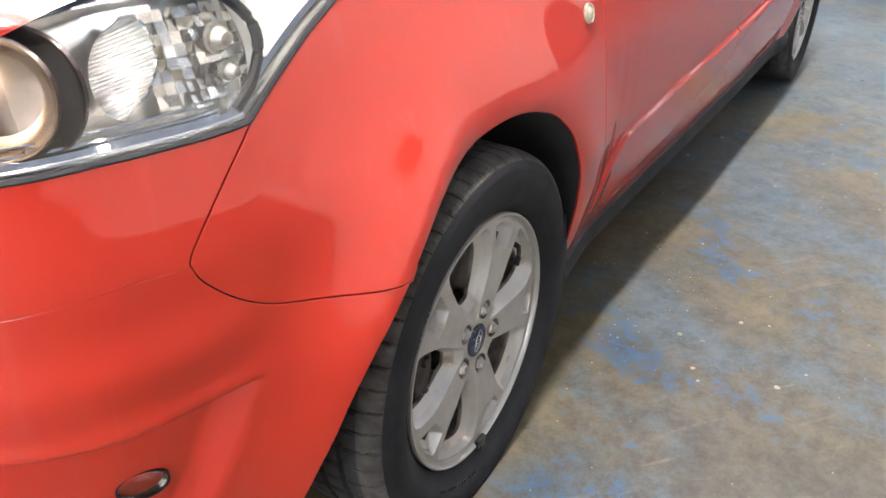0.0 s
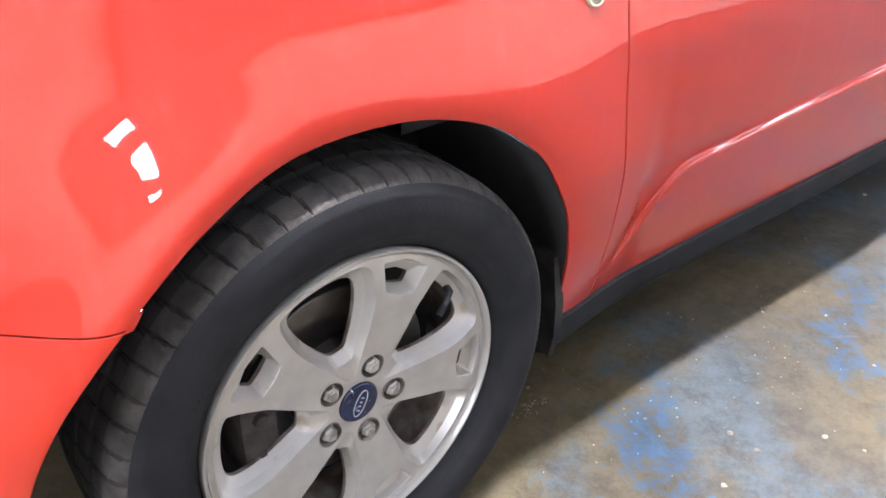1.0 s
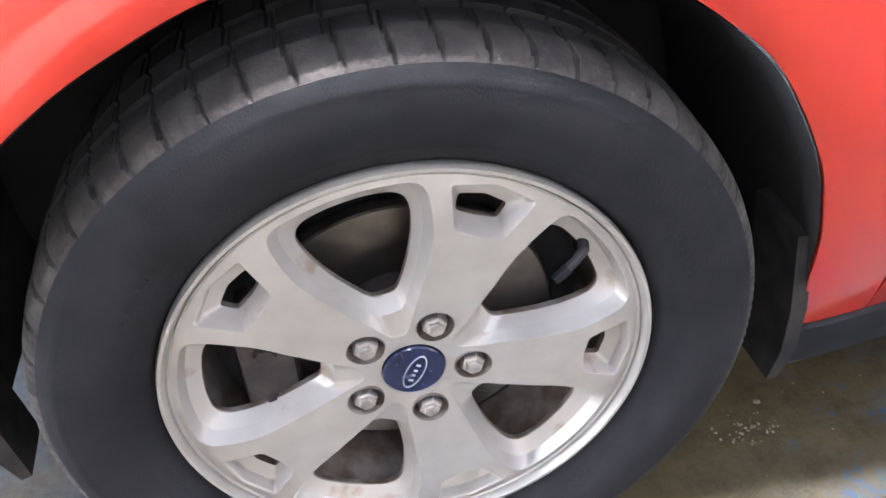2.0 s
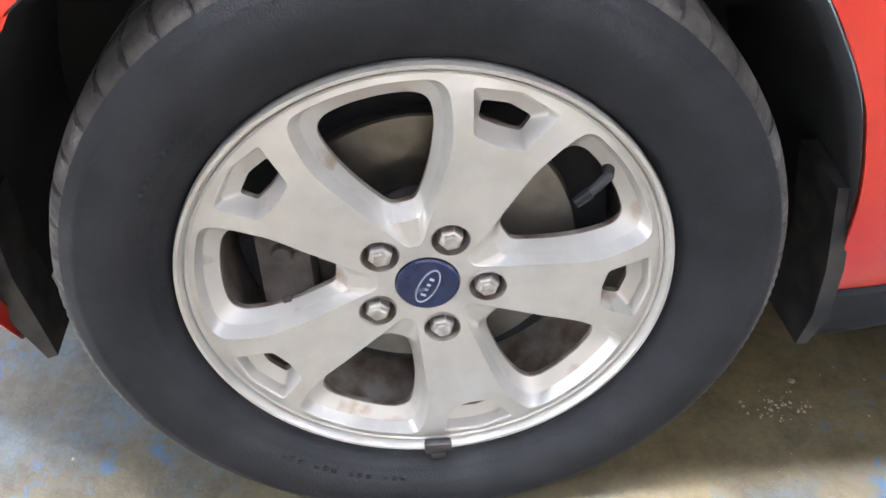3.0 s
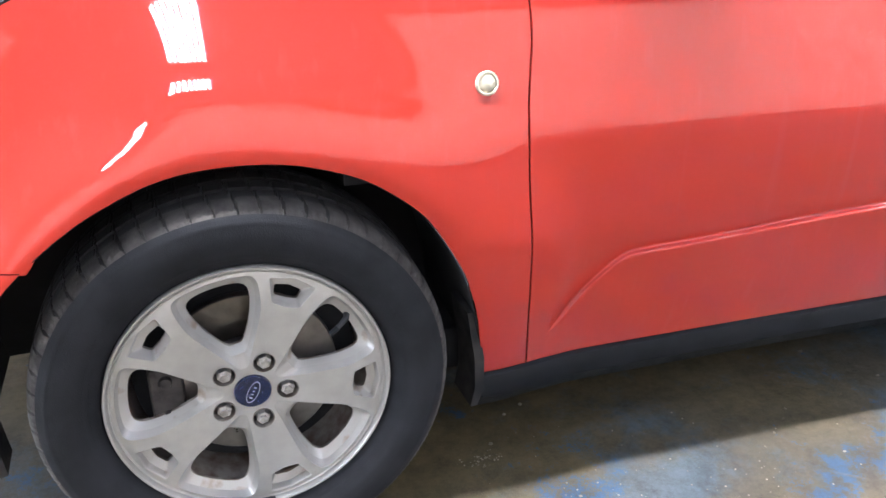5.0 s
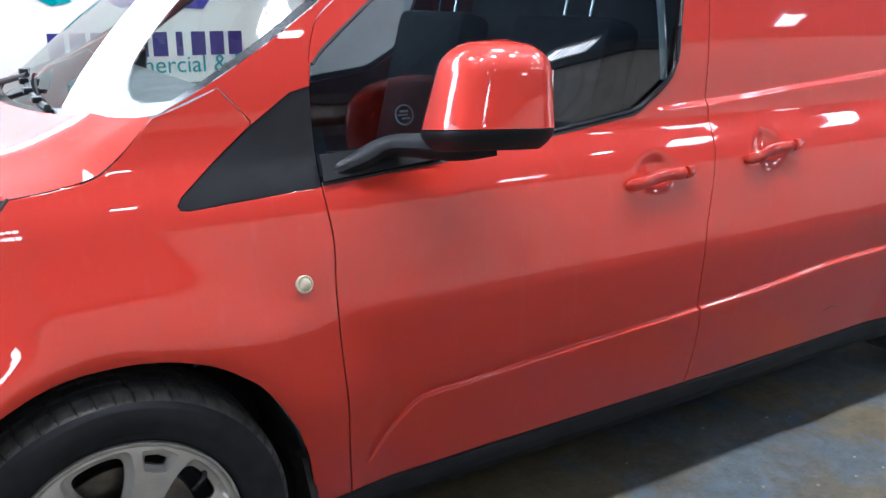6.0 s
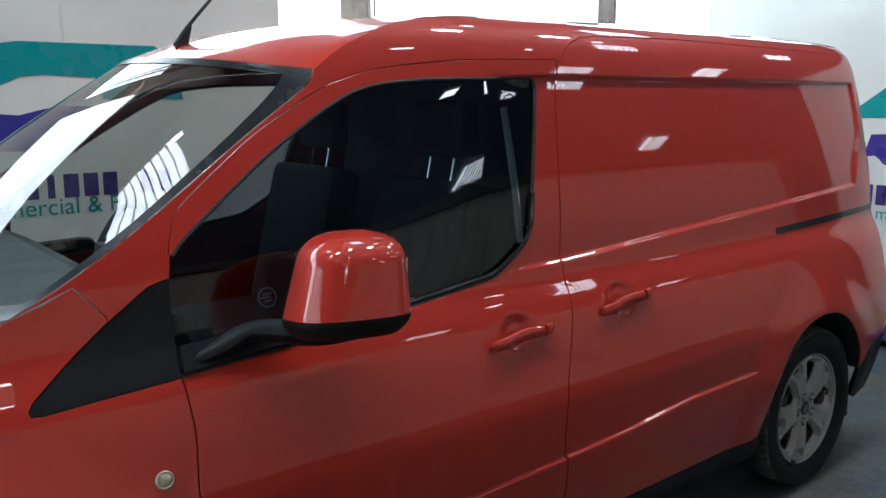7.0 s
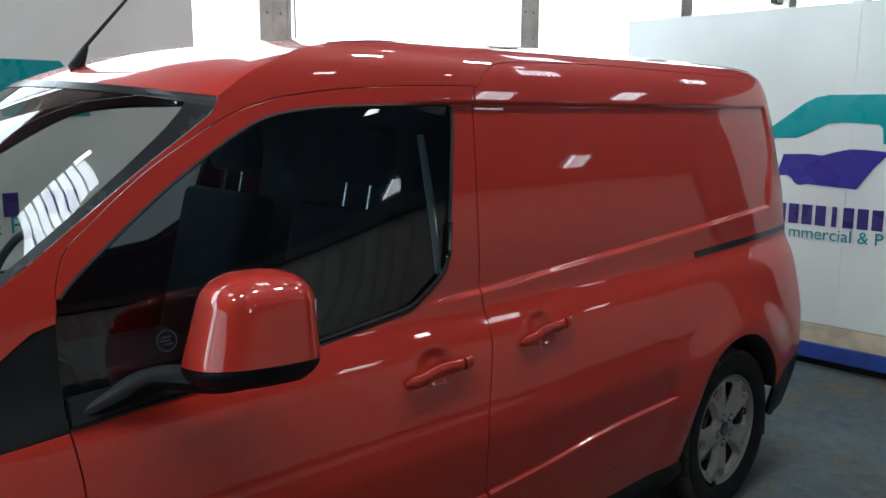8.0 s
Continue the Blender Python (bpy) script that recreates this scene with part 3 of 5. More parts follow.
side = skin_panel("load_side_panel", chain(SEAM_B, straight([(1.74, 1.697), (1.752, 1.69)]), SIDE_TOP, straight([(2.9, 1.782), (3.84, 1.77)], .02), straight([(3.84, 1.77), (3.905, 1.70), (3.905, .56)], .02),
                                           straight([(3.905, .56), (3.50, .50), (3.44, .42)]), ARCH_R[::-1], straight([(2.68, .295), (1.606, .272)])), RED, van,
                  extra=CREASE_PTS + HANDLE_PTS + INSET_TOP + SHOULDER_PTS)
skin_panel("rear_bumper", chain(straight([(3.44, .42), (3.50, .50), (3.905, .56)]), straight([(3.905, .56), (3.905, .30)]), catmull([(3.905, .30), (3.7, .25), (3.48, .27), (3.44, .42)])), BLACK_PLASTIC, van, "dark plastic rear bumper corner")
skin_panel("bumper_upper", chain(BUMP_SEAM2, LAMP_LOW, straight([(-.83, .835), (-.8885, .83), (-.8885, .69)]), catmull([(-.8885, .69), (-.80, .69), (-.701, .699), (-.618, .713), (-.542, .713)])), RED, van, grid=.016, gap=.0012)
BUMP_LINE_PTS = [(x, .534 + (x + .6) * .11 + d) for x in np.arange(-.8, -.46, .01) for d in (-.024, -.018, -.014, -.0115, -.009, -.0065, -.004, -.001, .003, .008, .014)] + \
    [(-.484 - (.515 - z) * .28 + d, z) for z in np.arange(.2, .52, .01) for d in (-.04, -.03, -.02, -.01, 0, .008)]
skin_panel("bumper_lower", chain(catmull([(-.542, .713), (-.618, .713), (-.701, .699), (-.80, .69), (-.8885, .69)]), straight([(-.8885, .69), (-.8885, .20)]), straight([(-.8885, .20), (-.7, .175), (-.440, .205)]), ARCH_FL[::-1],
                                 straight([(-.272, .620), (-.286, .603)]), BUMP_SEAM), RED, van, grid=.015, gap=.0012, extra=BUMP_LINE_PTS)

# black sill below the doors
bm = loft_bm([[Vector((x, float(skin(x, sill_z(x))) + dy, float(sill_z(x)) + dz)) for dy, dz in
               ((.012, .004), (-.003, -.006), (-.008, -.025), (-.006, -.05), (.02, -.085), (.07, -.10), (.14, -.10), (.14, .0))]
              for x in np.linspace(.415, 2.69, 60)], True, True, True)
part("sill_trim", bm, BLACK_PLASTIC, van, "black plastic sill cover")

# side glass, seals and belt strip
skin_panel("mirror_sail", chain(straight([(.474, 1.003), (.62, 1.014), (.76, 1.024)]), catmull([(.76, 1.024), (.775, 1.040), (.755, 1.060), (.70, 1.066), (.60, 1.062), (.478, 1.056)]), straight([(.478, 1.056), (.474, 1.003)])), BLACK_PLASTIC, van, "black mirror base on the door glass", push=-.010, gap=.001, flange=.02)
WIN_ALL = chain(WIN, straight([(.472, 1.0), (.476, 1.10), (.482, 1.20), (.486, 1.245), (.495, 1.245)]))
glass = skin_panel("door_glass", WIN_ALL, SIDE_GLASS, van, "dark tinted door glass", push=.010, gap=.001, flange=.004, grid=.03)
seal = [tuple(on_skin(x, z, .004)) for x, z in WIN]
part("window_seal", tube_bm(seal, .0055, 6), RUBBER, van)
belt = [(x, z) for x, z in WIN if z < 1.10 or (x > 1.36 and z < 1.30)]
part("belt_strip", tube_bm([tuple(on_skin(x, z + .010, .000)) for x, z in belt], .008, 6, 0.6), BLACK_GLOSS, van)

# door handles
def handle(name, x0, z0, x1, z1):
    h = new(name)
    h.parent = van
    tagged(h, "body-coloured pull handle")
    n = 22
    pts, rad = [], []
    for i in range(n + 1):
        t = i / n
        p = on_skin(x0 + (x1 - x0) * t, z0 + (z1 - z0) * t + .006 * math.sin(math.pi * t))
        lift = .030 * math.sin(math.pi * min(max(t, .01), .99)) ** .4 + .008
        pts.append(p + Vector((0, -lift + .010, 0)))
        rad.append((.0165 + .0015 * math.sin(math.pi * t)) * (1 - .55 * (t < .01 or t > .99)) * (1 - .16 * (t < .05 or t > .95)))
    part("grip", tube_bm(pts, rad, 12, .62), RED, h)
    part("end_cap", tube_bm([on_skin(x1 - .012, z1 + .002) + Vector((0, -.022, 0)), on_skin(x1 + .006, z1 + .003) + Vector((0, -.019, 0)), on_skin(x1 + .022, z1 + .003) + Vector((0, -.010, 0)), on_skin(x1 + .026, z1 + .003) + Vector((0, -.002, 0))], [.0172, .0170, .0150, .009], 12, .62), RED, h)
    part("key_cover", lathe_at(on_skin(x0 + .075, z0 - .012), .011, .004), RED, h)
    return h


def lathe_at(p, r, d=.016):
    bm = lathe_bm([(.0001, -d), (r * .6, -d * .95), (r * .9, -d * .6), (r, -d * .1), (r, .006)], 20)
    bmesh.ops.translate(bm, verts=bm.verts, vec=p)
    return bm


handle("door_handle", 1.300, .914, 1.515, .930)
handle("sliding_door_handle", 1.750, .940, 1.965, .966)

# round side repeater
rep = new("side_repeater")
rep.parent = van
tagged(rep, "round pale side repeater lamp")
c0, n0 = skin_at(np.array([.400]), np.array([.806]))
turn = Vector((0, -1, 0)).rotation_difference(Vector(n0[0])).to_matrix().to_4x4()
for nm, prof, mt in (("bezel", [(.0195, .002), (.0195, -.003), (.0175, -.006), (.0150, -.0055), (.0145, -.002)], PALE_LENS),
                     ("lens", [(.0001, -.0075), (.008, -.007), (.0125, -.005), (.0148, -.0025)], PALE_LENS)):
    bm = lathe_bm(prof, 28)
    bmesh.ops.transform(bm, matrix=Matrix.Translation(c0[0]) @ turn, verts=bm.verts)
    part(nm, bm, mt, rep)

# short black scuff low on the load side
part("paint_scuff", tube_bm([tuple(on_skin(x, z, .0005)) for x, z in catmull([(2.185, .404), (2.225, .412), (2.255, .404), (2.272, .388)], .008)], .0016, 6), RUBBER, van, "short black scuff in the paint")

# sliding-door rail slot
rail = pchip([(2.83, 1.075), (3.86, 1.105)])
bm = loft_bm([[Vector(on_skin(x, float(rail(x)) + dz, dp)) for dz, dp in ((.012, -.0025), (-.012, -.0025), (-.012, .004), (.012, .004))] for x in np.linspace(2.835, 3.86, 40)], True, True, True)
part("door_rail", bm, BLACK_GLOSS, van, "black door rail slot")

# ---------------------------------------------------------------- roof, bonnet, screen
def header(y):
    s = abs(y - MID) / .60
    return .70 + .23 * s * s, 1.698 - .045 * s * s


roof_mid = pchip([(.60, 1.65), (.70, 1.698), (.83, 1.745), (1.0, 1.789), (1.3, 1.832), (1.8, 1.862), (3.2, 1.862), (3.7, 1.835), (3.9, 1.80)])
bm = loft_bm([[Vector((x, float(skin(x, float(roof_edge(x)))) + dy, float(roof_edge(x)) + dz)) for dy, dz in ((-.002, -.003), (-.001, .001), (.010, .003), (.016, .0))] for x in np.linspace(1.3, 3.86, 60)], True, True, True)
part("roof_moulding", bm, BLACK_PLASTIC, van, "black roof ditch moulding")


def even3(pts, n):
    P = np.array([tuple(p) for p in pts])
    d = np.r_[0, np.cumsum(np.linalg.norm(np.diff(P, axis=0), axis=1))]
    q = np.linspace(0, d[-1], n)
    return [Vector([float(np.interp(a, d, P[:, c])) for c in range(3)]) for a in q]


EDGE_PTS = even3([on_skin(x, z, .006) for x, z in SCREEN_EDGE], 101)


def screen_point(s, v, push=0.0):
    """Windscreen: s from -1 (camera side) to 1 across, v up."""
    q = abs(s)
    bx, bz = -.085 + .245 * q ** 2.6, 1.095 + .063 * q ** 3
    by = MID + s * (MID - .135)
    hx, hz = .70 + .228 * q ** 2, 1.696 - .044 * q ** 2
    hy = MID + s * (MID - .285)
    x, y, z = bx + (hx - bx) * v, by + (hy - by) * v, bz + (hz - bz) * v
    bulge = .030 * math.sin(math.pi * v) * (1 - q ** 4)
    e = EDGE_PTS[min(len(EDGE_PTS) - 1, int(round(v * (len(EDGE_PTS) - 1))))]
    x1, y1, z1 = .16 + .768 * v, .135 + .150 * v, 1.158 + .494 * v
    k = q ** 5
    x, y, z = x + (e.x - x1) * k, y + (e.y - y1) * k * (-1 if s > 0 else 1), z + (e.z - z1) * k
    return Vector((x - bulge * .6 + push * .6, y, z + bulge * .75 - push * .75))


rows = []
for i in range(81):
    v = (i / 80) ** 1.25
    row = []
    for j in range(41):
        s = j / 40 * 2 - 1
        hx, hz = header(MID + s * .595)
        x = hx + (3.895 - hx) * v
        ze = float(roof_edge(x))
        ye = float(skin(x, ze)) + .002
        zc = float(roof_mid(x))
        y = MID + s * (MID - ye)
        q = abs(s)
        row.append(Vector((x, y, zc - (zc - ze) * (0.35 * q ** 2 + 0.65 * q ** 7) - .001)))
    if i == 0:
        lead = [screen_point(j / 20 - 1, 1.0) + Vector((.002, 0, .001)) - row[j] for j in range(41)]
    fade = max(0.0, 1 - (i / 80) / .42) ** 2
    rows.append([p + d * fade for p, d in zip(row, lead)])
part("roof", loft_bm(rows, False), RED, van)
part("windscreen", loft_bm([[screen_point(-1 + 2 * j / 40, i / 24) for j in range(41)] for i in range(25)], False), SCREEN_GLASS, van, "clear raked windscreen")
for nm, lo, hi, side_only in (("screen_band_top", .968, 1.0, 0), ("screen_band_base", 0.0, .06, 0)):
    part(nm, loft_bm([[screen_point(-1 + 2 * j / 40, lo + (hi - lo) * i / 4, -.002) for j in range(41)] for i in range(5)], False), FRIT, van)
for sgn in (-1, 1):
    part("screen_band_edge", loft_bm([[screen_point(sgn * (1 - w * (.024 + .075 * v ** 5)), v, -.002) for w in (0, .33, .66, 1)] for v in np.linspace(.03, .97, 26)], False), FRIT, van)

seam_line = pchip([(-.70, .935), (-.557, .987), (-.4, 1.008), (-.25, 1.021), (-.118, 1.031), (.03, 1.054), (.083, 1.089), (.152, 1.156)])


def bonnet_point(u, v):
    """u across 0 (camera side seam) to 1 (far seam), v from nose to screen."""
    q = abs(2 * u - 1)
    xe = -.70 + (.152 + .70) * v
    ze = float(seam_line(xe))
    ye = float(skin(xe, ze)) + .004
    xc = -.80 + (.80 - .07) * v
    zc = .93 + .208 * v ** .8
    x = xc + (xe - xc) * q ** 2.4
    y = MID + (1 if u > .5 else -1) * q * (MID - ye)
    zz = zc + (ze - zc) * (0.25 * q ** 2 + .75 * q ** 6)
    ridge = .010 * math.exp(-((q - .80) / .05) ** 2) * min(1, v * 3)
    return Vector((x, y, zz + ridge))


part("bonnet", loft_bm([[bonnet_point(j / 60, i / 30) for j in range(61)] for i in range(31)], False), RED, van)
bm = loft_bm([[screen_point(s, 0) + Vector((dx, 0, dz)) for dx, dz in ((.02, -.012), (-.03, -.035), (-.05, -.06), (.0, -.08))] for s in np.linspace(-.97, .97, 40)], True, True, True)
part("scuttle", bm, BLACK_PLASTIC, van, "black cowl panel")

# ---------------------------------------------------------------- headlamp
lamp = new("headlamp")
lamp.parent = van
tagged(lamp, "clear headlamp with chrome reflector and lit bulb")
LAMP_ALL = chain(LAMP_LOW, straight([(-.83, .835), (-.83, .93)]), LAMP_TOP, LAMP_REAR[::-1])
skin_panel("cover", LAMP_ALL, LAMP_COVER, lamp, gap=.004, flange=.006)
skin_panel("housing", LAMP_ALL, LAMP_SILVER, lamp, gap=.006, push=.075, flange=-.07)
for ln in (LAMP_LOW, LAMP_REAR):
    part("gasket", tube_bm([tuple(on_skin(x, z + .002, .002)) for x, z in ln], .004, 6), RUBBER, lamp)
for ln in (LAMP_LOW, LAMP_REAR):
    part("inner_rim", tube_bm([tuple(on_skin(x - (.012 if ln is LAMP_REAR else 0), z + .013, .012)) for x, z in ln], .0065, 6), CHROME, lamp)
for dz, dp, rr_ in ((.021, .018, .0026), (.029, .026, .0020)):
    part("chrome_strip", tube_bm([tuple(on_skin(x, z + dz, dp)) for x, z in LAMP_LOW if x < -.452], rr_, 6), CHROME, lamp)
TAIL = chain(catmull([(-.405, .872), (-.392, .915), (-.40, .965), (-.42, 1.0)]), straight([(-.42, 1.0), (-.25, 1.015), (-.13, 1.026)]), straight([(-.13, 1.026), (-.2, .98), (-.258, .955), (-.327, .92), (-.396, .879)]))
skin_panel("tail_reflector", TAIL, LAMP_GREY, lamp, push=.02, gap=.003)
part("dark_ring", tube_bm([tuple(on_skin(x, z, .010)) for x, z in catmull([(-.445, .860), (-.414, .884), (-.394, .915), (-.392, .94), (-.408, .965), (-.44, .992)])], .0065, 8), RUBBER, lamp)


def bowl(name, x, z, r, depth, push, mat, ribs=0):
    c, n = skin_at(to_u(np.array([x])), np.array([z]), push)
    n = Vector((-.82, -.55, .12)).normalized()
    t = Vector((0, -1, 0)).rotation_difference(n).to_matrix().to_4x4()
    prof = [(r * math.sin(a), -depth * math.cos(a) * -1 - depth) for a in np.linspace(.02, 1.45, 14)]
    prof += [(r * 1.03, -depth), (r * 1.06, -depth + .006)]
    bm = lathe_bm(prof, 48, fn=(lambda rr, y, a: rr * (1 + .02 * math.cos(a * ribs))) if ribs else None)
    bmesh.ops.transform(bm, matrix=Matrix.Translation(Vector(c[0])) @ t, verts=bm.verts)
    return part(name, bm, mat, lamp)


bowl("projector_shroud", -.640, .914, .056, .045, .052, LAMP_SMOKE)
bowl("projector_collar", -.628, .914, .060, .020, .040, LAMP_SMOKE, 46)
bowl("main_reflector", -.76, .90, .060, .06, .05, LAMP_SILVER)
# fluted inner lens
rows = []
for i in range(193):
    v = -1 + 2 * i / 192
    hw = .033 * math.sqrt(max(.02, 1 - v * v))
    zz = .924 + .046 * v
    rows.append([on_skin(-.540 + .010 * v + u * hw, zz + .006 * u, .017 + .0010 * math.cos(math.pi * i / 4) + .006 * u * u) for u in np.linspace(-1, 1, 13)])
part("fluted_lens", loft_bm(rows, False), FLUTED, lamp)
part("lens_rim", tube_bm([rows[i][12] for i in range(0, 193, 6)], .0022, 6), CHROME, lamp)
# stepped reflector behind the indicator bulbs
rf = random.Random(3)
bm = bmesh.new()
for i in range(9):
    for j in range(11):
        xa, za = -.515 + j * .0112, .862 + i * .0125
        dx, dz = rf.uniform(-.006, .006), rf.uniform(-.006, .006)
        dep = .030 + .012 * math.sin((j - 5) / 5 * 1.2) ** 2
        q = [bm.verts.new(on_skin(xa + ex * .0108, za + ez * .0121, dep + dx * (ex - .5) + dz * (ez - .5))) for ex, ez in ((0, 0), (1, 0), (1, 1), (0, 1))]
        bm.faces.new(q)
part("stepped_reflector", bm, LAMP_SILVER, lamp, smooth=False)
for bx, bz, br in ((-.432, .934, .017), (-.431, .899, .011)):
    c = on_skin(bx, bz, .020)
    bm = lathe_bm([(.0001, -.012), (br * .45, -.011), (br * .7, -.004), (br * .75, .0), (br, .001), (br, .006)], 24)
    bmesh.ops.translate(bm, verts=bm.verts, vec=c)
    part("bulb_holder", bm, NUT_STEEL, lamp)
bm = bmesh.new()
bmesh.ops.create_uvsphere(bm, u_segments=20, v_segments=12, radius=.015)
bmesh.ops.translate(bm, verts=bm.verts, vec=on_skin(-.672, .917, .026))
part("bulb", bm, BULB, lamp, "glowing headlamp bulb")

# fog lamp
fog = new("fog_lamp")
fog.parent = van
c = on_skin(-.602, .414, -.004)
t = Vector((0, -1, 0)).rotation_difference(Vector((-.5, -.85, .05))).to_matrix().to_4x4()
for nm, prof, mt in (("surround", [(.036, .012), (.0355, -.001), (.0335, -.002), (.032, .002)], BLACK_PLASTIC), ("lens", [(.0001, -.004), (.015, -.003), (.026, .0), (.033, .003)], SCREEN_GLASS), ("bowl", [(.0001, .03), (.015, .024), (.026, .012), (.033, .004)], LAMP_SMOKE)):
    bm = lathe_bm(prof, 28)
    bmesh.ops.scale(bm, verts=bm.verts, vec=(.92, .8, .58))
    bmesh.ops.transform(bm, matrix=Matrix.Translation(c) @ t, verts=bm.verts)
    part(nm, bm, mt, fog)

# ---------------------------------------------------------------- wing mirror
mirror = new("wing_mirror")
mirror.parent = van
tagged(mirror, "red wing mirror with black lower shell")
def shell(zlo, zhi, n, grow=0.0):
    loops = []
    for i in range(n + 1):
        z = zlo + (zhi - zlo) * i / n
        t = (z - 1.075) / .222
        k = (1 - min(1, max(0, (t - .70) / .30)) ** 2.6) ** .40 if t > .70 else (1 - .22 * max(0, (.2 - t) / .2) ** 2)
        k = max(k, .02) * (1 - .26 * max(0, t))
        lp = []
        for j in range(56):
            a = 2 * math.pi * j / 56
            ca, sa = math.cos(a), math.sin(a)
            ex = 2 / 2.7
            px = math.copysign(abs(ca) ** ex, ca) * (.170 + grow) * k
            py = math.copysign(abs(sa) ** ex, sa) * (.136 + grow) * k
            if px > 0:
                px *= .70
            lift = (1 - max(0, min(1, t))) * (-.17 * py - .06 * px) - .05 * max(0, t) * px
            lp.append(Vector((.800 + px + .03 * t + py * .10, -.098 + py + .014 * t, z + lift)))
        loops.append(lp)
    return loops
part("cap_shell", loft_bm(shell(1.115, 1.2969, 26), True, True, True), RED, mirror, "red painted mirror cap")
part("lower_shell", loft_bm(shell(1.070, 1.1125, 10, .001), True, True, True), BLACK_PLASTIC, mirror, "black lower mirror shell")
arm = [on_skin(.50, 1.024, .012), on_skin(.56, 1.036, -.004), on_skin(.64, 1.054, -.030), Vector((.73, -.055, 1.076)), Vector((.80, -.10, 1.088))]
aw = catmull([tuple(p) for p in arm], .02)
part("arm", tube_bm(aw, [.019 + .012 * min(1, 1.3 * i / len(aw)) for i in range(len(aw))], 12, 1.15), BLACK_PLASTIC, mirror)
bm = box_bm(.004, .15, .11, (.892, -.098, 1.185), .002)
part("mirror_glass", bm, CHROME, mirror)

# ---------------------------------------------------------------- wheels
R_RIM = .232
PHASE = 23.2
def pol(r, deg):
    a = radians(deg)
    return (r * math.sin(a), r * math.cos(a))


def face_depth(r):
    return np.interp(r, [0, .036, .05, .075, .12, .17, .205, .222, .24], [.008, .008, .006, .003, -.001, -.003, .000, .005, .007])


def dense(pts, n=6):
    """A closed smooth line with n points for each stretch, so that two loops match point by point."""
    P = [np.array(p, float) for p in pts]
    out = []
    for i in range(len(P)):
        p0, p1, p2, p3 = P[i - 1], P[i], P[(i + 1) % len(P)], P[(i + 2) % len(P)]
        for j in range(n):
            t = j / n
            out.append(tuple(0.5 * (2 * p1 + (p2 - p0) * t + (2 * p0 - 5 * p1 + 4 * p2 - p3) * t * t + (3 * p1 - p0 - 3 * p2 + p3) * t ** 3)))
    return out


# (radius, degrees) from a gap's middle line: the edge on the face, the crease of the channel, the through hole
GAP_FACE = ((.0475, 0), (.0485, 6.5), (.0560, 11.2), (.0720, 15.0), (.0950, 18.2), (.1250, 20.6), (.1540, 21.8), (.1720, 21.4), (.1900, 20.4), (.2050, 19.2), (.2125, 17.4), (.2150, 14.2), (.2150, 7), (.2150, 0))
GAP_MID = ((.0745, 0), (.0755, 6.0), (.0765, 8.6), (.0850, 12.2), (.1030, 15.6), (.1280, 18.2), (.1530, 19.2), (.1715, 19.1), (.1880, 18.4), (.2000, 17.2), (.2065, 15.4), (.2090, 12.6), (.2090, 6.5), (.2090, 0))
GAP_HOLE = ((.0865, 0), (.0870, 4.5), (.0890, 7.6), (.0965, 10.8), (.1120, 13.8), (.1330, 15.9), (.1540, 16.6), (.1705, 16.5), (.1820, 15.8), (.1895, 14.4), (.1935, 12.2), (.1950, 9.6), (.1955, 5), (.1955, 0))


def gap_loop(shape, k):
    c = PHASE + 36 + 72 * k
    return dense([pol(r, c + d) for r, d in (*shape, *[(r, -d) for r, d in shape[-2:0:-1]])])


def window_loop(k):
    return gap_loop(GAP_FACE, k)


def fillet(pts, r, n=5):
    """A closed polygon with rounded corners, n + 6 points for each."""
    P = [np.array(p, float) for p in pts]
    out = []
    for i in range(len(P)):
        a, b, c = P[i - 1], P[i], P[(i + 1) % len(P)]
        u, v = (a - b) / np.linalg.norm(a - b), (c - b) / np.linalg.norm(c - b)
        s, e = b + u * r, b + v * r
        for t in np.linspace(0, 1, n):
            out.append(tuple((1 - t) ** 2 * s + 2 * t * (1 - t) * b + t * t * e))
        nxt = c - v * r
        for t in np.linspace(0, 1, 8)[1:-1]:
            out.append(tuple(e + (nxt - e) * t))
    return out


def pocket_loop(k, inner=False):
    c = PHASE - 1 + 72 * k
    if inner:
        pts, r = [(.1760, -6.4), (.1735, 0), (.1760, 6.4), (.1930, 6.8), (.1965, 0), (.1930, -6.8)], .004
    else:
        pts, r = [(.1705, -7.9), (.1655, 0), (.1705, 7.9), (.2115, 10.6), (.2165, 0), (.2115, -10.6)], .0042
    return fillet([pol(q, c + d) for q, d in pts], r)


def even(poly, n):
    P = np.asarray(list(poly) + [poly[0]])
    s = np.r_[0, np.cumsum(np.hypot(*np.diff(P, axis=0).T))]
    q = np.linspace(0, s[-1], n, endpoint=False)
    return [(float(np.interp(a, s, P[:, 0])), float(np.interp(a, s, P[:, 1]))) for a in q]


def start_at(poly, deg):
    """The same loop, begun at its point nearest to that bearing."""
    d = [abs(((math.degrees(math.atan2(x, z)) - deg) + 180) % 360 - 180) for x, z in poly]
    i = int(np.argmin([a + (0 if math.hypot(*p) < .195 else 99) for a, p in zip(d, poly)]))
    return poly[i:] + poly[:i]


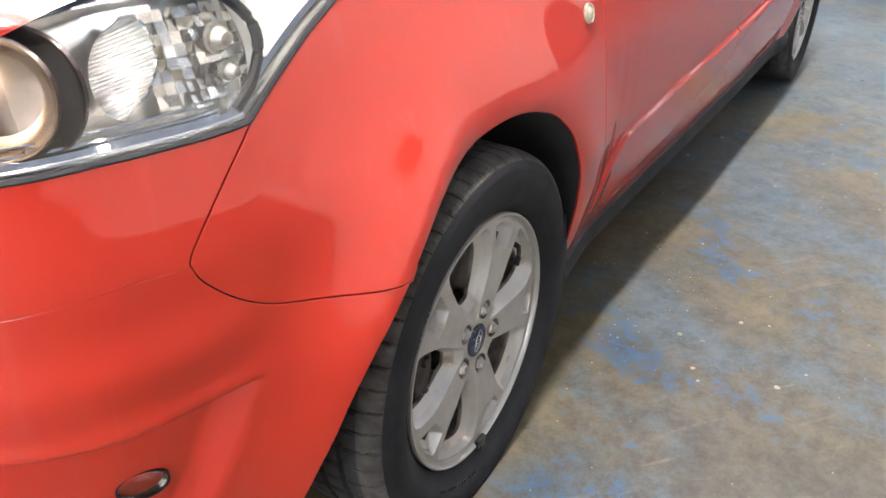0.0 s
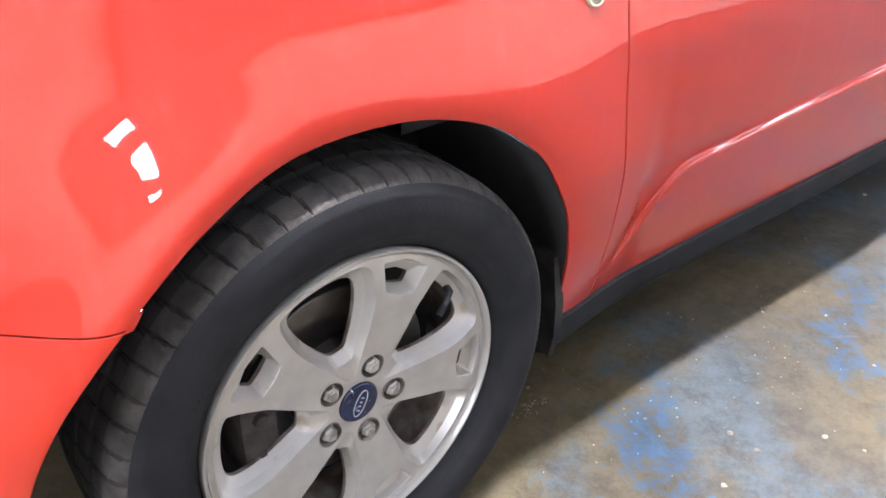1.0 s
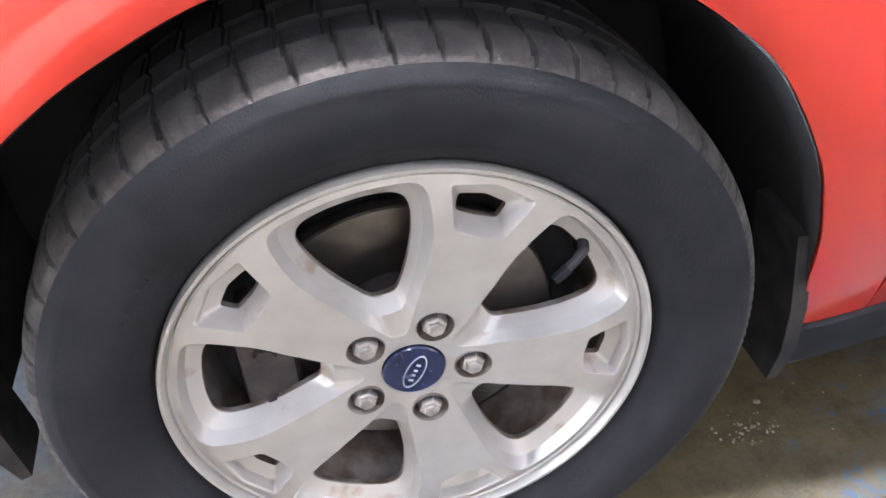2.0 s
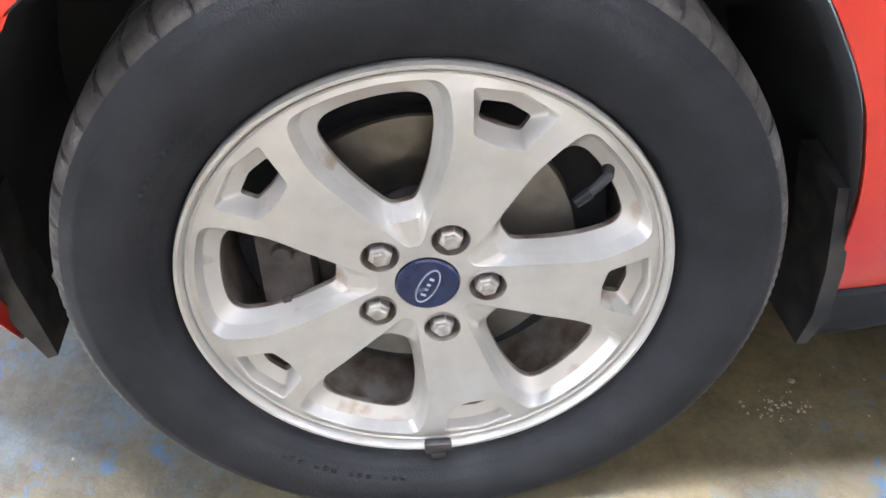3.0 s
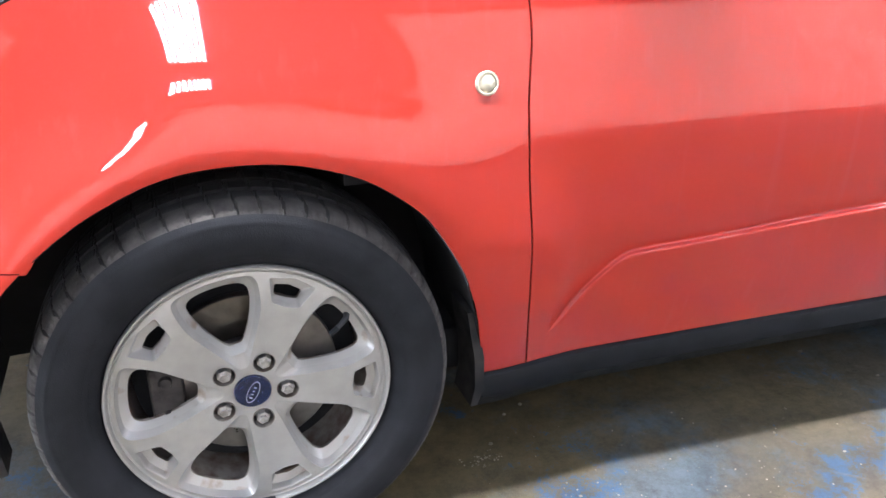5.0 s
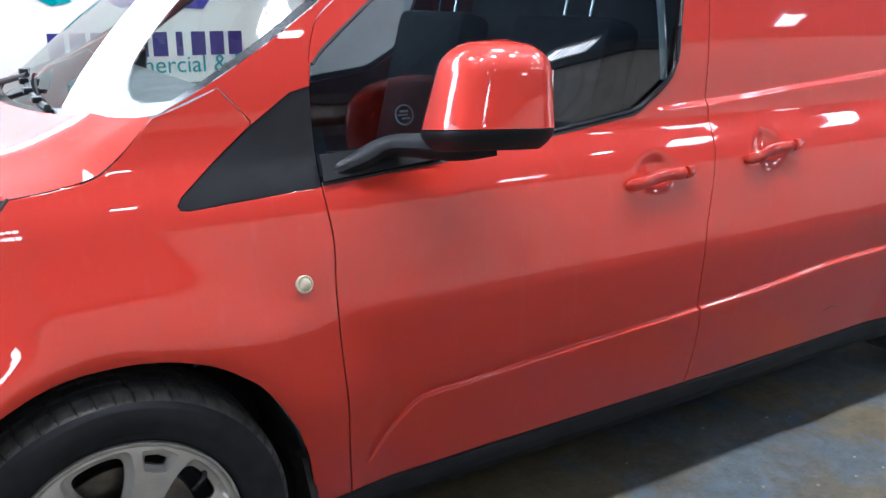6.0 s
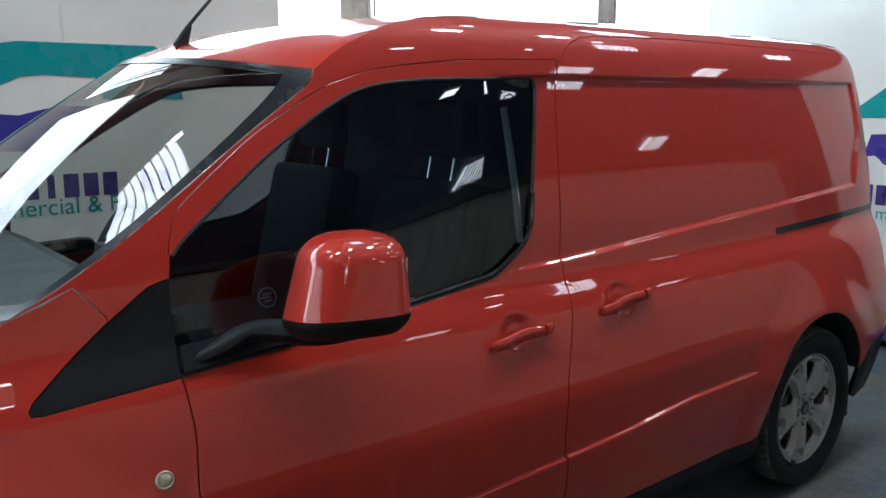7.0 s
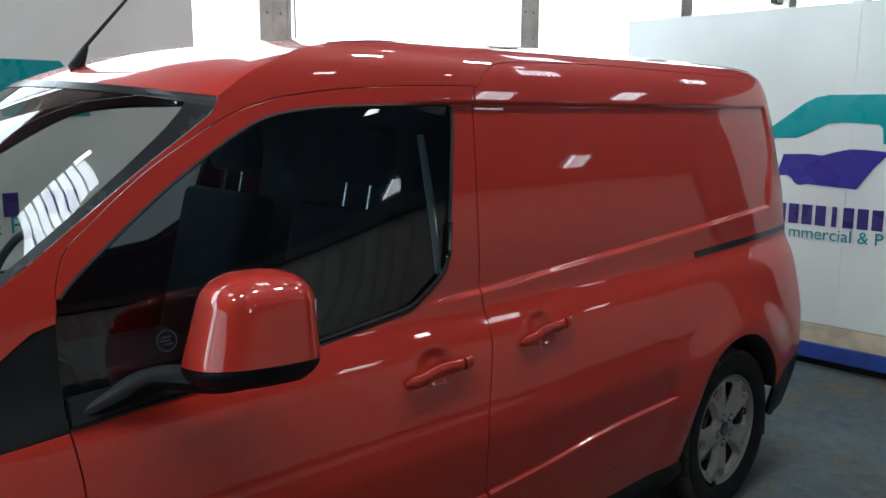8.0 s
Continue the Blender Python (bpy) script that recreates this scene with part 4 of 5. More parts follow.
def face_bm():
    outer = [pol(.223, a) for a in np.arange(0, 360, 2)]
    wins = [window_loop(k) for k in range(5)]
    pocks = [pocket_loop(k) for k in range(5)]
    inner = [pocket_loop(k, True) for k in range(5)]
    nuts = [[(px + .0185 * math.sin(b), pz + .0185 * math.cos(b)) for b in np.linspace(0, 2 * math.pi, 28, endpoint=False)]
            for px, pz in [pol(.0572, PHASE + 72 * k) for k in range(5)]]
    hub = [pol(.0315, a) for a in np.arange(0, 360, 6)]
    V, F, _ = flat_mesh(outer, .006, wins + pocks + nuts + [hub])
    bm = bmesh.new()
    r = np.hypot(V[:, 0], V[:, 1])
    y = face_depth(r)
    # a soft ridge where each spoke meets its neighbour, and chamfered window edges
    vs = [bm.verts.new((v[0], float(d), v[1])) for v, d in zip(V, y)]
    for a, b, c in F:
        try:
            f = bm.faces.new((vs[a], vs[b], vs[c]))
        except ValueError:
            continue
        f.normal_update()
        if f.normal.y > 0:
            f.normal_flip()
    return bm, wins, pocks, inner, nuts, hub


def at_depth(p, d):
    return Vector((p[0], d, p[1]))


def wheel(name, label, at, flip=False):
    w = new(name)
    w.location = at
    tagged(w, label)
    bm, wins, pocks, inner, nuts, hub = face_bm()
    part("spoke_face", bm, ALLOY, w, "silver five-spoke alloy face")
    deep = lambda p, d: [at_depth(q, e) for q, e in zip(p, d)]
    for k, lp in enumerate(wins):
        fd = np.array([float(face_depth(math.hypot(*p))) for p in lp])
        mid, hole = gap_loop(GAP_MID, k), gap_loop(GAP_HOLE, k)
        mr = np.array([math.hypot(*p) for p in mid])
        md = fd + np.interp(mr, [.074, .085, .11, .19, .21], [.0035, .010, .013, .013, .012])
        hd = np.interp([math.hypot(*p) for p in hole], [.086, .10, .15, .196], [.024, .026, .024, .024])
        at = lambda a, b, t: [(p[0] + (q[0] - p[0]) * t, p[1] + (q[1] - p[1]) * t) for p, q in zip(a, b)]
        wall_bm = loft_bm([deep(lp, fd), deep(at(lp, mid, .05), fd + .0005), deep(at(lp, mid, .12), fd + (md - fd) * .12), deep(at(lp, mid, .6), fd + (md - fd) * .62), deep(mid, md)])
        part("spoke_wall", wall_bm, ALLOY, w)
        part("gap_wall", loft_bm([deep(mid, md), deep(at(mid, hole, .5), md + (hd - md) * .55), deep(hole, hd)]), ALLOY_STAINED, w)
        part("hole_edge", loft_bm([deep(hole, hd), deep(at(hole, mid, -.06), hd + .0012), deep(hole, hd + .007)]), ALLOY_DIRTY_SHADED, w)
    for lp, inn in zip(pocks, inner):
        fd = np.array([float(face_depth(math.hypot(*p))) for p in lp])
        idl = np.full(len(lp), .020)
        at = lambda a, b, t: [(p[0] + (q[0] - p[0]) * t, p[1] + (q[1] - p[1]) * t) for p, q in zip(a, b)]
        part("spoke_pocket", loft_bm([deep(lp, fd), deep(at(lp, inn, .10), fd + .0012), deep(at(lp, inn, .30), fd + .012), deep(inn, idl)]), ALLOY_STAINED, w)
        part("pocket_edge", loft_bm([deep(inn, idl), deep(inn, idl + .007)]), ALLOY_DIRTY_SHADED, w)
    for lp in nuts:
        cx, cz = np.mean(np.array(lp), 0)
        fd = [float(face_depth(math.hypot(*p))) for p in lp]
        loops = [[at_depth(p, d) for p, d in zip(lp, fd)]]
        for k, dep in ((.95, .0012), (.90, .006), (.86, .022), (.80, .024), (.2, .0245)):
            loops.append([at_depth((cx + (p[0] - cx) * k, cz + (p[1] - cz) * k), .003 + dep) for p in lp])
        # the dark colour also stands for shade inside the well
        part("nut_well", loft_bm(loops, True, False, True), ALLOY_DIRTY_SHADED, w)
        bm = bmesh.new()
        hexa = []
        for r, d in ((.0122, .024), (.0122, .006), (.0112, .0035), (.0084, .0025), (.0082, .0002), (.0070, -.0014)):
            hexa.append([Vector((cx + r * math.sin(a), d, cz + r * math.cos(a))) for a in np.linspace(.3, .3 + 2 * math.pi, 6, endpoint=False)])
        part("wheel_nut", loft_bm(hexa, True, False, True, bm), NUT_STEEL, w, smooth=False)
    part("hub_bore", lathe_bm([(.0315, .008), (.0310, .012), (.030, .016)], 60), ALLOY, w)
    cap = part("centre_cap", lathe_bm([(.0305, .012), (.0303, .006), (.0285, .0045), (.02, .0035), (.0001, .003)], 48), CAP_BLUE, w, "dark blue centre cap")
    # plain oval mark on the cap
    tilt = radians(64)
    def oval(a, ra, rb, d):
        u, v = ra * math.cos(a), rb * math.sin(a)
        return Vector((u * math.cos(tilt) - v * math.sin(tilt), d, u * math.sin(tilt) + v * math.cos(tilt)))
    ang = np.linspace(0, 2 * math.pi, 60, endpoint=False)
    part("oval_mark", loft_bm([[oval(a, .0212, .0092, .0036) for a in ang], [oval(a, .0212, .0092, .0026) for a in ang], [oval(a, .0198, .0080, .0026) for a in ang], [oval(a, .0198, .0080, .0036) for a in ang]]), CAP_LINE, w)
    bm = bmesh.new()
    for i, (du, ln) in enumerate(((-.011, .009), (-.004, .006), (.002, .006), (.009, .0075))):
        b = bmesh.ops.create_cube(bm, size=1)["verts"]
        for v in b:
            uu, vv, dd = du + v.co.x * .0022, v.co.y * ln * .6, .0029 + v.co.z * .0012
            v.co = Vector((uu * math.cos(tilt) - vv * math.sin(tilt), dd, uu * math.sin(tilt) + vv * math.cos(tilt)))
    part("mark_bars", bm, CAP_LINE, w, smooth=False)
    part("rim_lip", lathe_bm([(.2205, .0038), (.2232, .0024), (.2238, .0048), (.2250, .0048), (.2256, -.0008), (.2285, -.0055), (.2315, -.0055), (.2330, -.002), (.2325, .007), (.228, .015)], 160), ALLOY, w, "machined rim edge")
    part("barrel", lathe_bm([(.2225, .007), (.214, .016), (.206, .03), (.200, .06), (.196, .12), (.205, .19), (.222, .205)], 120), ALLOY_DIRTY_SHADED, w)
    disc = part("brake_disc", lathe_bm([(.055, .070), (.075, .070), (.078, .062), (.150, .062), (.152, .064), (.152, .078), (.15, .080), (.06, .080)], 90), STEEL, w, "worn steel brake disc")
    part("disc_bell", lathe_bm([(.0001, .045), (.05, .045), (.068, .048), (.072, .056), (.075, .07)], 60), RUST, w)
    part("splash_plate", lathe_bm([(.0001, .105), (.13, .105), (.165, .10), (.19, .095)], 60), WELL, w)
    cal = part("brake_caliper", box_bm(.055, .09, .12, (-.135, .075, -.005), .014), RUST, w)
    for dz in (-.035, .03):
        bm = lathe_bm([(.0001, -.012), (.009, -.012), (.011, -.008), (.011, .01)], 16)
        bmesh.ops.translate(bm, verts=bm.verts, vec=(-.135, .035, dz))
        part("slide_bolt", bm, RUST, w)

    # tyre
    def grooved(r, y, a):
        n = (a / (2 * math.pi) * 60 + y * 4) % 1
        if -.015 < y < .19 and r > .3225:
            return r - (.0060 if n < .07 else 0)
        if -.0265 < y <= -.015 and r > .32:
            return r - (.0035 if n < .07 else 0) + .0008 * math.sin(a * 60 * 3 + 1)
        return r + .0003 * math.sin(a * 97) * math.sin(a * 31)
    bulge = pchip([(.2315, .006), (.2335, -.006), (.240, -.0125), (.250, -.0200), (.262, -.0268), (.275, -.0318), (.290, -.0338), (.304, -.0328), (.314, -.0300), (.322, -.0255), (.330, -.0160)])
    rr = np.r_[.2315, .2335, np.arange(.237, .3195, .0030), .3205]
    side_prof = [(float(r), float(bulge(r)) - .0009 * math.exp(-((r - .2545) / .0016) ** 2) - .0010 * math.exp(-((r - .3095) / .0022) ** 2)) for r in rr]
    tread_prof = [(.3205, float(bulge(.3205))), (.3235, -.0250), (.3270, -.0210), (.3308, -.0140), (.3338, -.004), (.3355, .010), (.3365, .034), (.3290, .0355), (.3290, .0445), (.3372, .046), (.3375, .075), (.3300, .0765), (.3300, .0855),
                  (.3375, .087), (.3365, .128), (.3290, .1295), (.3290, .1385), (.3355, .140), (.3335, .165), (.328, .185), (.308, .205), (.26, .212), (.23, .205)]
    for nm, prof, mt, seg in (("sidewall", side_prof, TYRE, 180), ("shoulder", tread_prof[:6], SHOULDER_RUBBER, 60 * 16), ("tread", tread_prof[5:], TREAD, 60 * 16)):
        bm = lathe_bm(prof, seg, fn=None if nm == "sidewall" else grooved)
        for v in bm.verts:
            r = math.hypot(v.co.x, v.co.z)
            k = 1 + .0045 * float(sst(.275, .325, r)) / r
            v.co = Vector((v.co.x * k, v.co.y + .011, v.co.z * k))
            if v.co.z < -HUB:
                v.co.y -= (-(v.co.z + HUB)) * .8 * (1 if v.co.y < .05 else -1)
                v.co.z = -HUB
        part("tyre_" + nm, bm, mt, w)
    # raised marks on the sidewall, as plain bars
    for start, count, r in ((188, 9, .268), (205, 7, .2665), (60, 6, .272), (300, 8, .270)):
        for i in range(count):
            if i % 4 == 3:
                continue
            a = radians(start + i * 2.1)
            bm = box_bm(.005, .0016, .007 + .002 * (i % 2))
            bmesh.ops.transform(bm, matrix=Matrix.Translation((r * math.sin(a), -.0185, r * math.cos(a))) @ Matrix.Rotation(a, 4, "Y"), verts=bm.verts)
            part("sidewall_mark", bm, TYRE, w, smooth=False)
    # valve with its black cap
    a = radians(PHASE + 33)
    d = Vector((math.sin(a), 0, math.cos(a)))
    p = d * .196 + Vector((0, .012, 0))
    valve = part("valve", tube_bm([p + Vector((0, .02, 0)) + d * .006, p, p - d * .012 + Vector((0, -.006, 0)), p - d * .030 + Vector((0, -.010, 0))], [.006, .0052, .0045, .0042], 10), RUBBER, w)
    part("valve_cap", tube_bm([p - d * .020 + Vector((0, -.0085, 0)), p - d * .036 + Vector((0, -.0115, 0))], [.0056, .0050], 10), BLACK_PLASTIC, w)
    return w


fw = wheel("wheel", "silver alloy wheel with dark blue cap and worn tyre", (0, 0, HUB))
# clip-on balance weight at the bottom of the rim
bm = box_bm(.030, .010, .016, (0, 0, 0), .003)
bmesh.ops.translate(bm, verts=bm.verts, vec=(.004, -.005, -.2275))
part("balance_weight", bm, FLAP, fw, "dull grey clip-on weight")
bm = box_bm(.016, .006, .010, (.004, -.010, -.236), .002)
part("weight_clip", bm, FLAP, fw)
fw.parent = van
rw = copy_thing(fw, pose(BASE, 0.0, HUB, 0, 24, 0))
for x in (0, BASE):
    copy_thing(fw, pose(x, 2 * MID, HUB, 0, 10, 180))

# wheel-arch liners, mud flaps, underbody
def liner(name, cx, arch, deep=.36):
    loops = []
    for d in np.linspace(0, 1, 5):
        loops.append([Vector((cx + (x - cx) * (1.0 + .012 * d), float(skin(x, z)) + .004 + deep * d, HUB + (z - HUB) * (1.0 + .012 * d))) for x, z in arch])
    bm = loft_bm(loops, False)
    last = [Vector(p) for p in loops[-1]]
    vs = [bm.verts.new(p) for p in last]
    bm.faces.new(vs)
    return part(name, bm, WELL, van, "black felt arch liner")


liner("arch_liner", 0, ARCH_F + ARCH_FL[2:])
liner("arch_liner", BASE, ARCH_R)


def mud_flap(name, pts, y0, y1, tilt=0.0):
    loops = []
    for y in np.linspace(y0, y1, 8):
        loops.append([Vector((x + (y - y0) * tilt, y, z + .01 * math.sin((y - y0) * 12))) for x, z in pts])
    return part(name, loft_bm(loops, True, True, True), FLAP, van, "black rubber mud flap")


mud_flap("mud_flap", [(.395, .40), (.412, .30), (.414, .235), (.400, .200), (.388, .200), (.396, .24), (.394, .30), (.378, .40)], .012, .085, -.10)
mud_flap("mud_flap", [(-.428, .38), (-.442, .30), (-.434, .24), (-.414, .188), (-.402, .192), (-.408, .25), (-.414, .30), (-.412, .38)], .070, .130)
mud_flap("mud_flap", [(3.45, .40), (3.47, .30), (3.475, .18), (3.462, .18), (3.455, .30), (3.436, .40)], .02, .22)
part("underbody", box_bm(3.6, 1.44, .10, (1.55, MID, .235), .02), WELL, van)
part("rear_doors", loft_bm([[Vector((3.906 + .012 * (1 - s * s), MID + s * (MID - float(skin(3.905, z)) - .002), z)) for s in np.linspace(-1, 1, 13)] for z in np.linspace(.30, 1.76, 30)], False), RED, van)
part("grille", box_bm(.02, 1.0, .22, (-.885, MID, .62), .008), BLACK_PLASTIC, van)

# ---------------------------------------------------------------- cab
part("dashboard", loft_bm([[Vector((x, y, z)) for x, z in ((.20, 1.09), (.28, 1.135), (.42, 1.15), (.52, 1.10), (.55, .98), (.52, .80), (.30, .60), (.20, .60))] for y in np.linspace(.17, 2 * MID - .17, 20)], True, True, True), DASH, van, "dark plastic dashboard")
part("cab_floor", box_bm(1.28, 1.46, .04, (1.06, MID, .36), .01), DASH, van)
bm = loft_bm([[Vector((1.78, MID - .66 + .18 * max(0, (z - 1.1) / .7), z)), Vector((1.78, MID + .66 - .18 * max(0, (z - 1.1) / .7), z))] for z in np.linspace(.4, 1.80, 12)], False)
part("bulkhead", bm, DASH, van, "dark steel bulkhead")
part("headlining", loft_bm([[Vector((x, MID + s * (.42), float(roof_mid(x)) - .06 - .03 * s * s)) for s in np.linspace(-1, 1, 9)] for x in np.linspace(.95, 1.80, 10)], False), DASH, van)


def seat(cy):
    s = new("cab_seat")
    s.parent = van
    tagged(s, "dark cloth seat with headrest on chrome posts")
    part("cushion", box_bm(.50, .48, .15, (1.15, cy, .72), .05, 4), CLOTH, s)
    bm = box_bm(.14, .48, .62, (0, 0, .31), .05, 4)
    bmesh.ops.transform(bm, matrix=Matrix.Translation((1.36, cy, .72)) @ Matrix.Rotation(radians(14), 4, "Y"), verts=bm.verts)
    part("backrest", bm, CLOTH, s)
    bm = box_bm(.09, .26, .18, (1.545, cy, 1.485), .035, 4)
    part("headrest", bm, CLOTH, s)
    for dy in (-.06, .06):
        part("headrest_post", tube_bm([(1.515, cy + dy, 1.30), (1.54, cy + dy, 1.42)], .006, 8), CHROME, s)


seat(.50)
seat(1.26)
wh = new("steering_wheel")
wh.parent = van
part("ring", tube_bm([Vector((.72 + .185 * math.cos(a) * .42, 1.26 + .185 * math.sin(a), 1.06 + .185 * math.cos(a) * .9)) for a in np.linspace(0, 2 * math.pi, 40)], .014, 8), DASH, wh)
part("boss", box_bm(.06, .16, .10, (.70, 1.26, 1.05), .02), DASH, wh)

# aerial on the roof, wiper on the screen, sticker in the door glass
part("aerial", tube_bm([(.80, .80, 1.728), (.815, .80, 1.757), (.83, .80, 1.785), (.835, .80, 1.795), (1.03, .80, 2.01), (1.17, .80, 2.17)], [.022, .016, .009, .0055, .0035, .002], 10), BLACK_PLASTIC, van, "black whip aerial")
wp = new("wiper")
wp.parent = van
p0, p1 = screen_point(-.10, .13, -.03), screen_point(-.55, .06, -.02)
part("wiper_arm", tube_bm([screen_point(.25, .02, -.02), screen_point(.10, .06, -.03), p1.lerp(p0, .6) + Vector((0, 0, .015))], [.011, .009, .006], 8), BLACK_PLASTIC, wp)
part("wiper_blade", tube_bm([screen_point(-.05 - .53 * t, .145 - .095 * t, -.012) for t in np.linspace(0, 1, 10)], .008, 6), RUBBER, wp)
for k in range(4):
    part("wiper_clip", box_bm(.02, .03, .014, tuple(screen_point(-.12 - .13 * k, .132 - .023 * k, -.022)), .003), BLACK_PLASTIC, wp)
part("pillar_trim", tube_bm([on_skin(1.512, 1.17, .018), on_skin(1.518, 1.30, .020), on_skin(1.522, 1.45, .022), on_skin(1.525, 1.56, .024)], [.009, .011, .011, .010], 8), PALE_TRIM, van, "pale grey inner pillar trim")
st = new("window_sticker")
st.parent = van
tagged(st, "round pale sticker inside the glass")
sc, sn = skin_at(np.array([.705]), np.array([1.128]), .014)
tt = Vector((0, -1, 0)).rotation_difference(Vector(sn[0])).to_matrix().to_4x4()
bm = lathe_bm([(.024, 0), (.024, -.001), (.0205, -.001), (.0205, 0)], 40)
bmesh.ops.transform(bm, matrix=Matrix.Translation(sc[0]) @ tt, verts=bm.verts)
part("sticker_ring", bm, STICKER, st)
for dx, dz, w_, h_ in ((0, .008, .022, .005), (-.004, .0, .026, .004), (.003, -.008, .020, .004)):
    bm = box_bm(w_, .001, h_, (dx, 0, dz))
    bmesh.ops.transform(bm, matrix=Matrix.Translation(sc[0]) @ tt, verts=bm.verts)
    part("sticker_bar", bm, STICKER, st, smooth=False)

# the van's far side: the same pressings mirrored about the centre line
FLIP = Matrix.Translation((0, 2 * MID, 0)) @ Matrix.Diagonal((1, -1, 1, 1))
for o in list(van.children):
    if o.type == "MESH" and o.name.split(".")[0] in {"front_fender", "quarter_trim", "roof_side", "front_door", "load_side_panel", "rear_bumper", "bumper_upper", "bumper_lower",
                                                      "sill_trim", "door_glass", "window_seal", "belt_strip", "mirror_sail", "door_rail", "roof_moulding", "arch_liner", "mud_flap"}:
        c = o.copy()
        scene.collection.objects.link(c)
        c.matrix_basis = FLIP @ o.matrix_basis
        if o.name.split(".")[0] == "door_glass":
            c.data = o.data.copy()
            c.data.materials.clear()
            c.data.materials.append(CLEAR_GLASS)
copy_thing(lamp, FLIP)

# ---------------------------------------------------------------- the workshop
XA, XB, YA, YB, TOP, EAVES = -7.0, 17.0, -7.5, 4.3, 8.0, 4.0
bm = loft_bm([[Vector((x, y, 0)) for x in np.linspace(XA - .3, XB + .3, 40)] for y in np.linspace(YA - .3, YB + .3, 30)], False)
bmesh.ops.reverse_faces(bm, faces=bm.faces)
floor = tagged(part("floor", bm, FLOOR), "worn concrete floor with flaking blue paint", "floor", kind="structure")


def wall(name, a, b, z0, z1, mat, label, thick=.2):
    a, b = Vector(a), Vector(b)
    d = (b - a)
    n = Vector((-d.y, d.x)).normalized()
    bm = box_bm(d.length, thick, z1 - z0, (d.length / 2, thick / 2, (z0 + z1) / 2))
    bmesh.ops.transform(bm, matrix=Matrix.Translation((a.x, a.y, 0)) @ Matrix.Rotation(math.atan2(d.y, d.x), 4, "Z"), verts=bm.verts)
    return tagged(part(name, bm, mat, smooth=False), label, "wall", kind="structure")


def corrugated(name, a, b, z0, z1, mat, label, pitch=.27, depth=.085):
    a, b = Vector(a), Vector(b)
    d = b - a
    n = Vector((d.y, -d.x)).normalized()
    u = d.normalized()
    lo, hi = [], []
    steps = int(d.length / pitch * 8)
    for i in range(steps + 1):
        w = 2 * math.pi * i / 8
        p = a + u * (d.length * i / steps) + n * (depth * .5 * (1 + math.sin(w) + .25 * math.sin(w * .37)))
        lo.append(Vector((p.x, p.y, z0)))
        hi.append(Vector((p.x, p.y, z1)))
    return tagged(part(name, loft_bm([lo, hi], False), mat), label, "wall", kind="structure")


wall("wall_north", (XA, YB), (XB, YB), 0, 2.0, WALL_PALE, "pale painted low wall under the glazing")
wall("wall_north_upper", (XA, YB), (XB, YB), 4.6, TOP, WALL_DARK, "dark wall above the glazing")
wall("wall_east", (XB, YB + .2), (XB, YA), 0, TOP, WALL_DARK, "dark far wall of the workshop")
wall("wall_west", (XA, YA), (XA, -3.2), 0, TOP, WALL_DARK, "dark end wall of the workshop")
wall("wall_west_side", (XA, 3.4), (XA, YB + .2), 0, TOP, WALL_DARK, "dark end wall beside the added fill sheet")
wall("wall_west_upper", (XA, -3.2), (XA, 3.4), 4.8, TOP, WALL_DARK, "dark end wall above the added fill sheet")
# added fill light in the end wall, out of view, framed like a doorway
dw = tagged(part("front_fill_sheet", box_bm(.04, 6.6, 4.8, (XA + .15, .1, 2.4)), FRONT_FILL, smooth=False), "unseen glowing sheet added as front fill light", "door", kind="structure")
for yy in (-3.2, 3.4):
    part("fill_sheet_jamb", box_bm(.30, .12, 4.8, (XA + .02, yy, 2.4), .008), COLUMN, dw, smooth=False)
part("fill_sheet_head", box_bm(.30, 6.8, .14, (XA + .02, .1, 4.8), .008), COLUMN, dw, smooth=False)
wall("wall_south", (XB, YA - .16), (XA, YA - .16), 0, EAVES + .2, WALL_DARK, "dark wall behind the cladding")
corrugated("cladding", (XA, YA), (XB, YA), 0, EAVES + .1, CLADDING, "brown-grey profiled steel cladding")

tagged(part("eaves_beam", box_bm(XB - XA, .22, .30, ((XA + XB) / 2, YA + .16, EAVES - .10), .01), WALL_DARK, smooth=False), "dark steel beam along the eaves", "beam", kind="structure")

# glazing bays between the columns of the long wall
bay = 2.98
x0 = 3.52 - 4 * bay
for i in range(10):
    a = x0 + i * bay
    if a > XB or a + bay < XA:
        continue
    w_ = tagged(part("window_%d" % (i + 1), box_bm(bay - .008, .03, 2.6, (a + bay / 2, YB + .12, 3.3)), DAYLIGHT, smooth=False), "tall bright translucent daylight panel", "window", kind="structure")
    for zz in (2.0, 4.6):
        part("window_frame", box_bm(bay - .27, .07, .06, (a + bay / 2, YB + .06, zz), .006), COLUMN, w_, smooth=False)
col = thing("steel_column", "grey painted steel column of the long wall", "column", group="wall columns")
part("web", box_bm(.015, .22, TOP, (0, 0, TOP / 2)), COLUMN, col, smooth=False)
for dx in (-.125, .125):
    part("flange_plate", box_bm(.022, .24, TOP, (dx, 0, TOP / 2), .003), COLUMN, col, smooth=False)
part("cover_plate", box_bm(.23, .012, TOP, (0, -.10, TOP / 2)), COLUMN, col, smooth=False)
for zz in (2.35, 2.60, 2.85, 3.1):
    for dx in (-.06, .06):
        bm = lathe_bm([(.0001, -.012), (.011, -.012), (.013, -.008), (.013, .0)], 6)
        bmesh.ops.translate(bm, verts=bm.verts, vec=(dx, -.106, zz))
        part("bolt", bm, NUT_STEEL, col, smooth=False)
part("conduit", tube_bm([(.20, -.02, 0), (.20, -.02, TOP)], .014, 8), COLUMN, col)
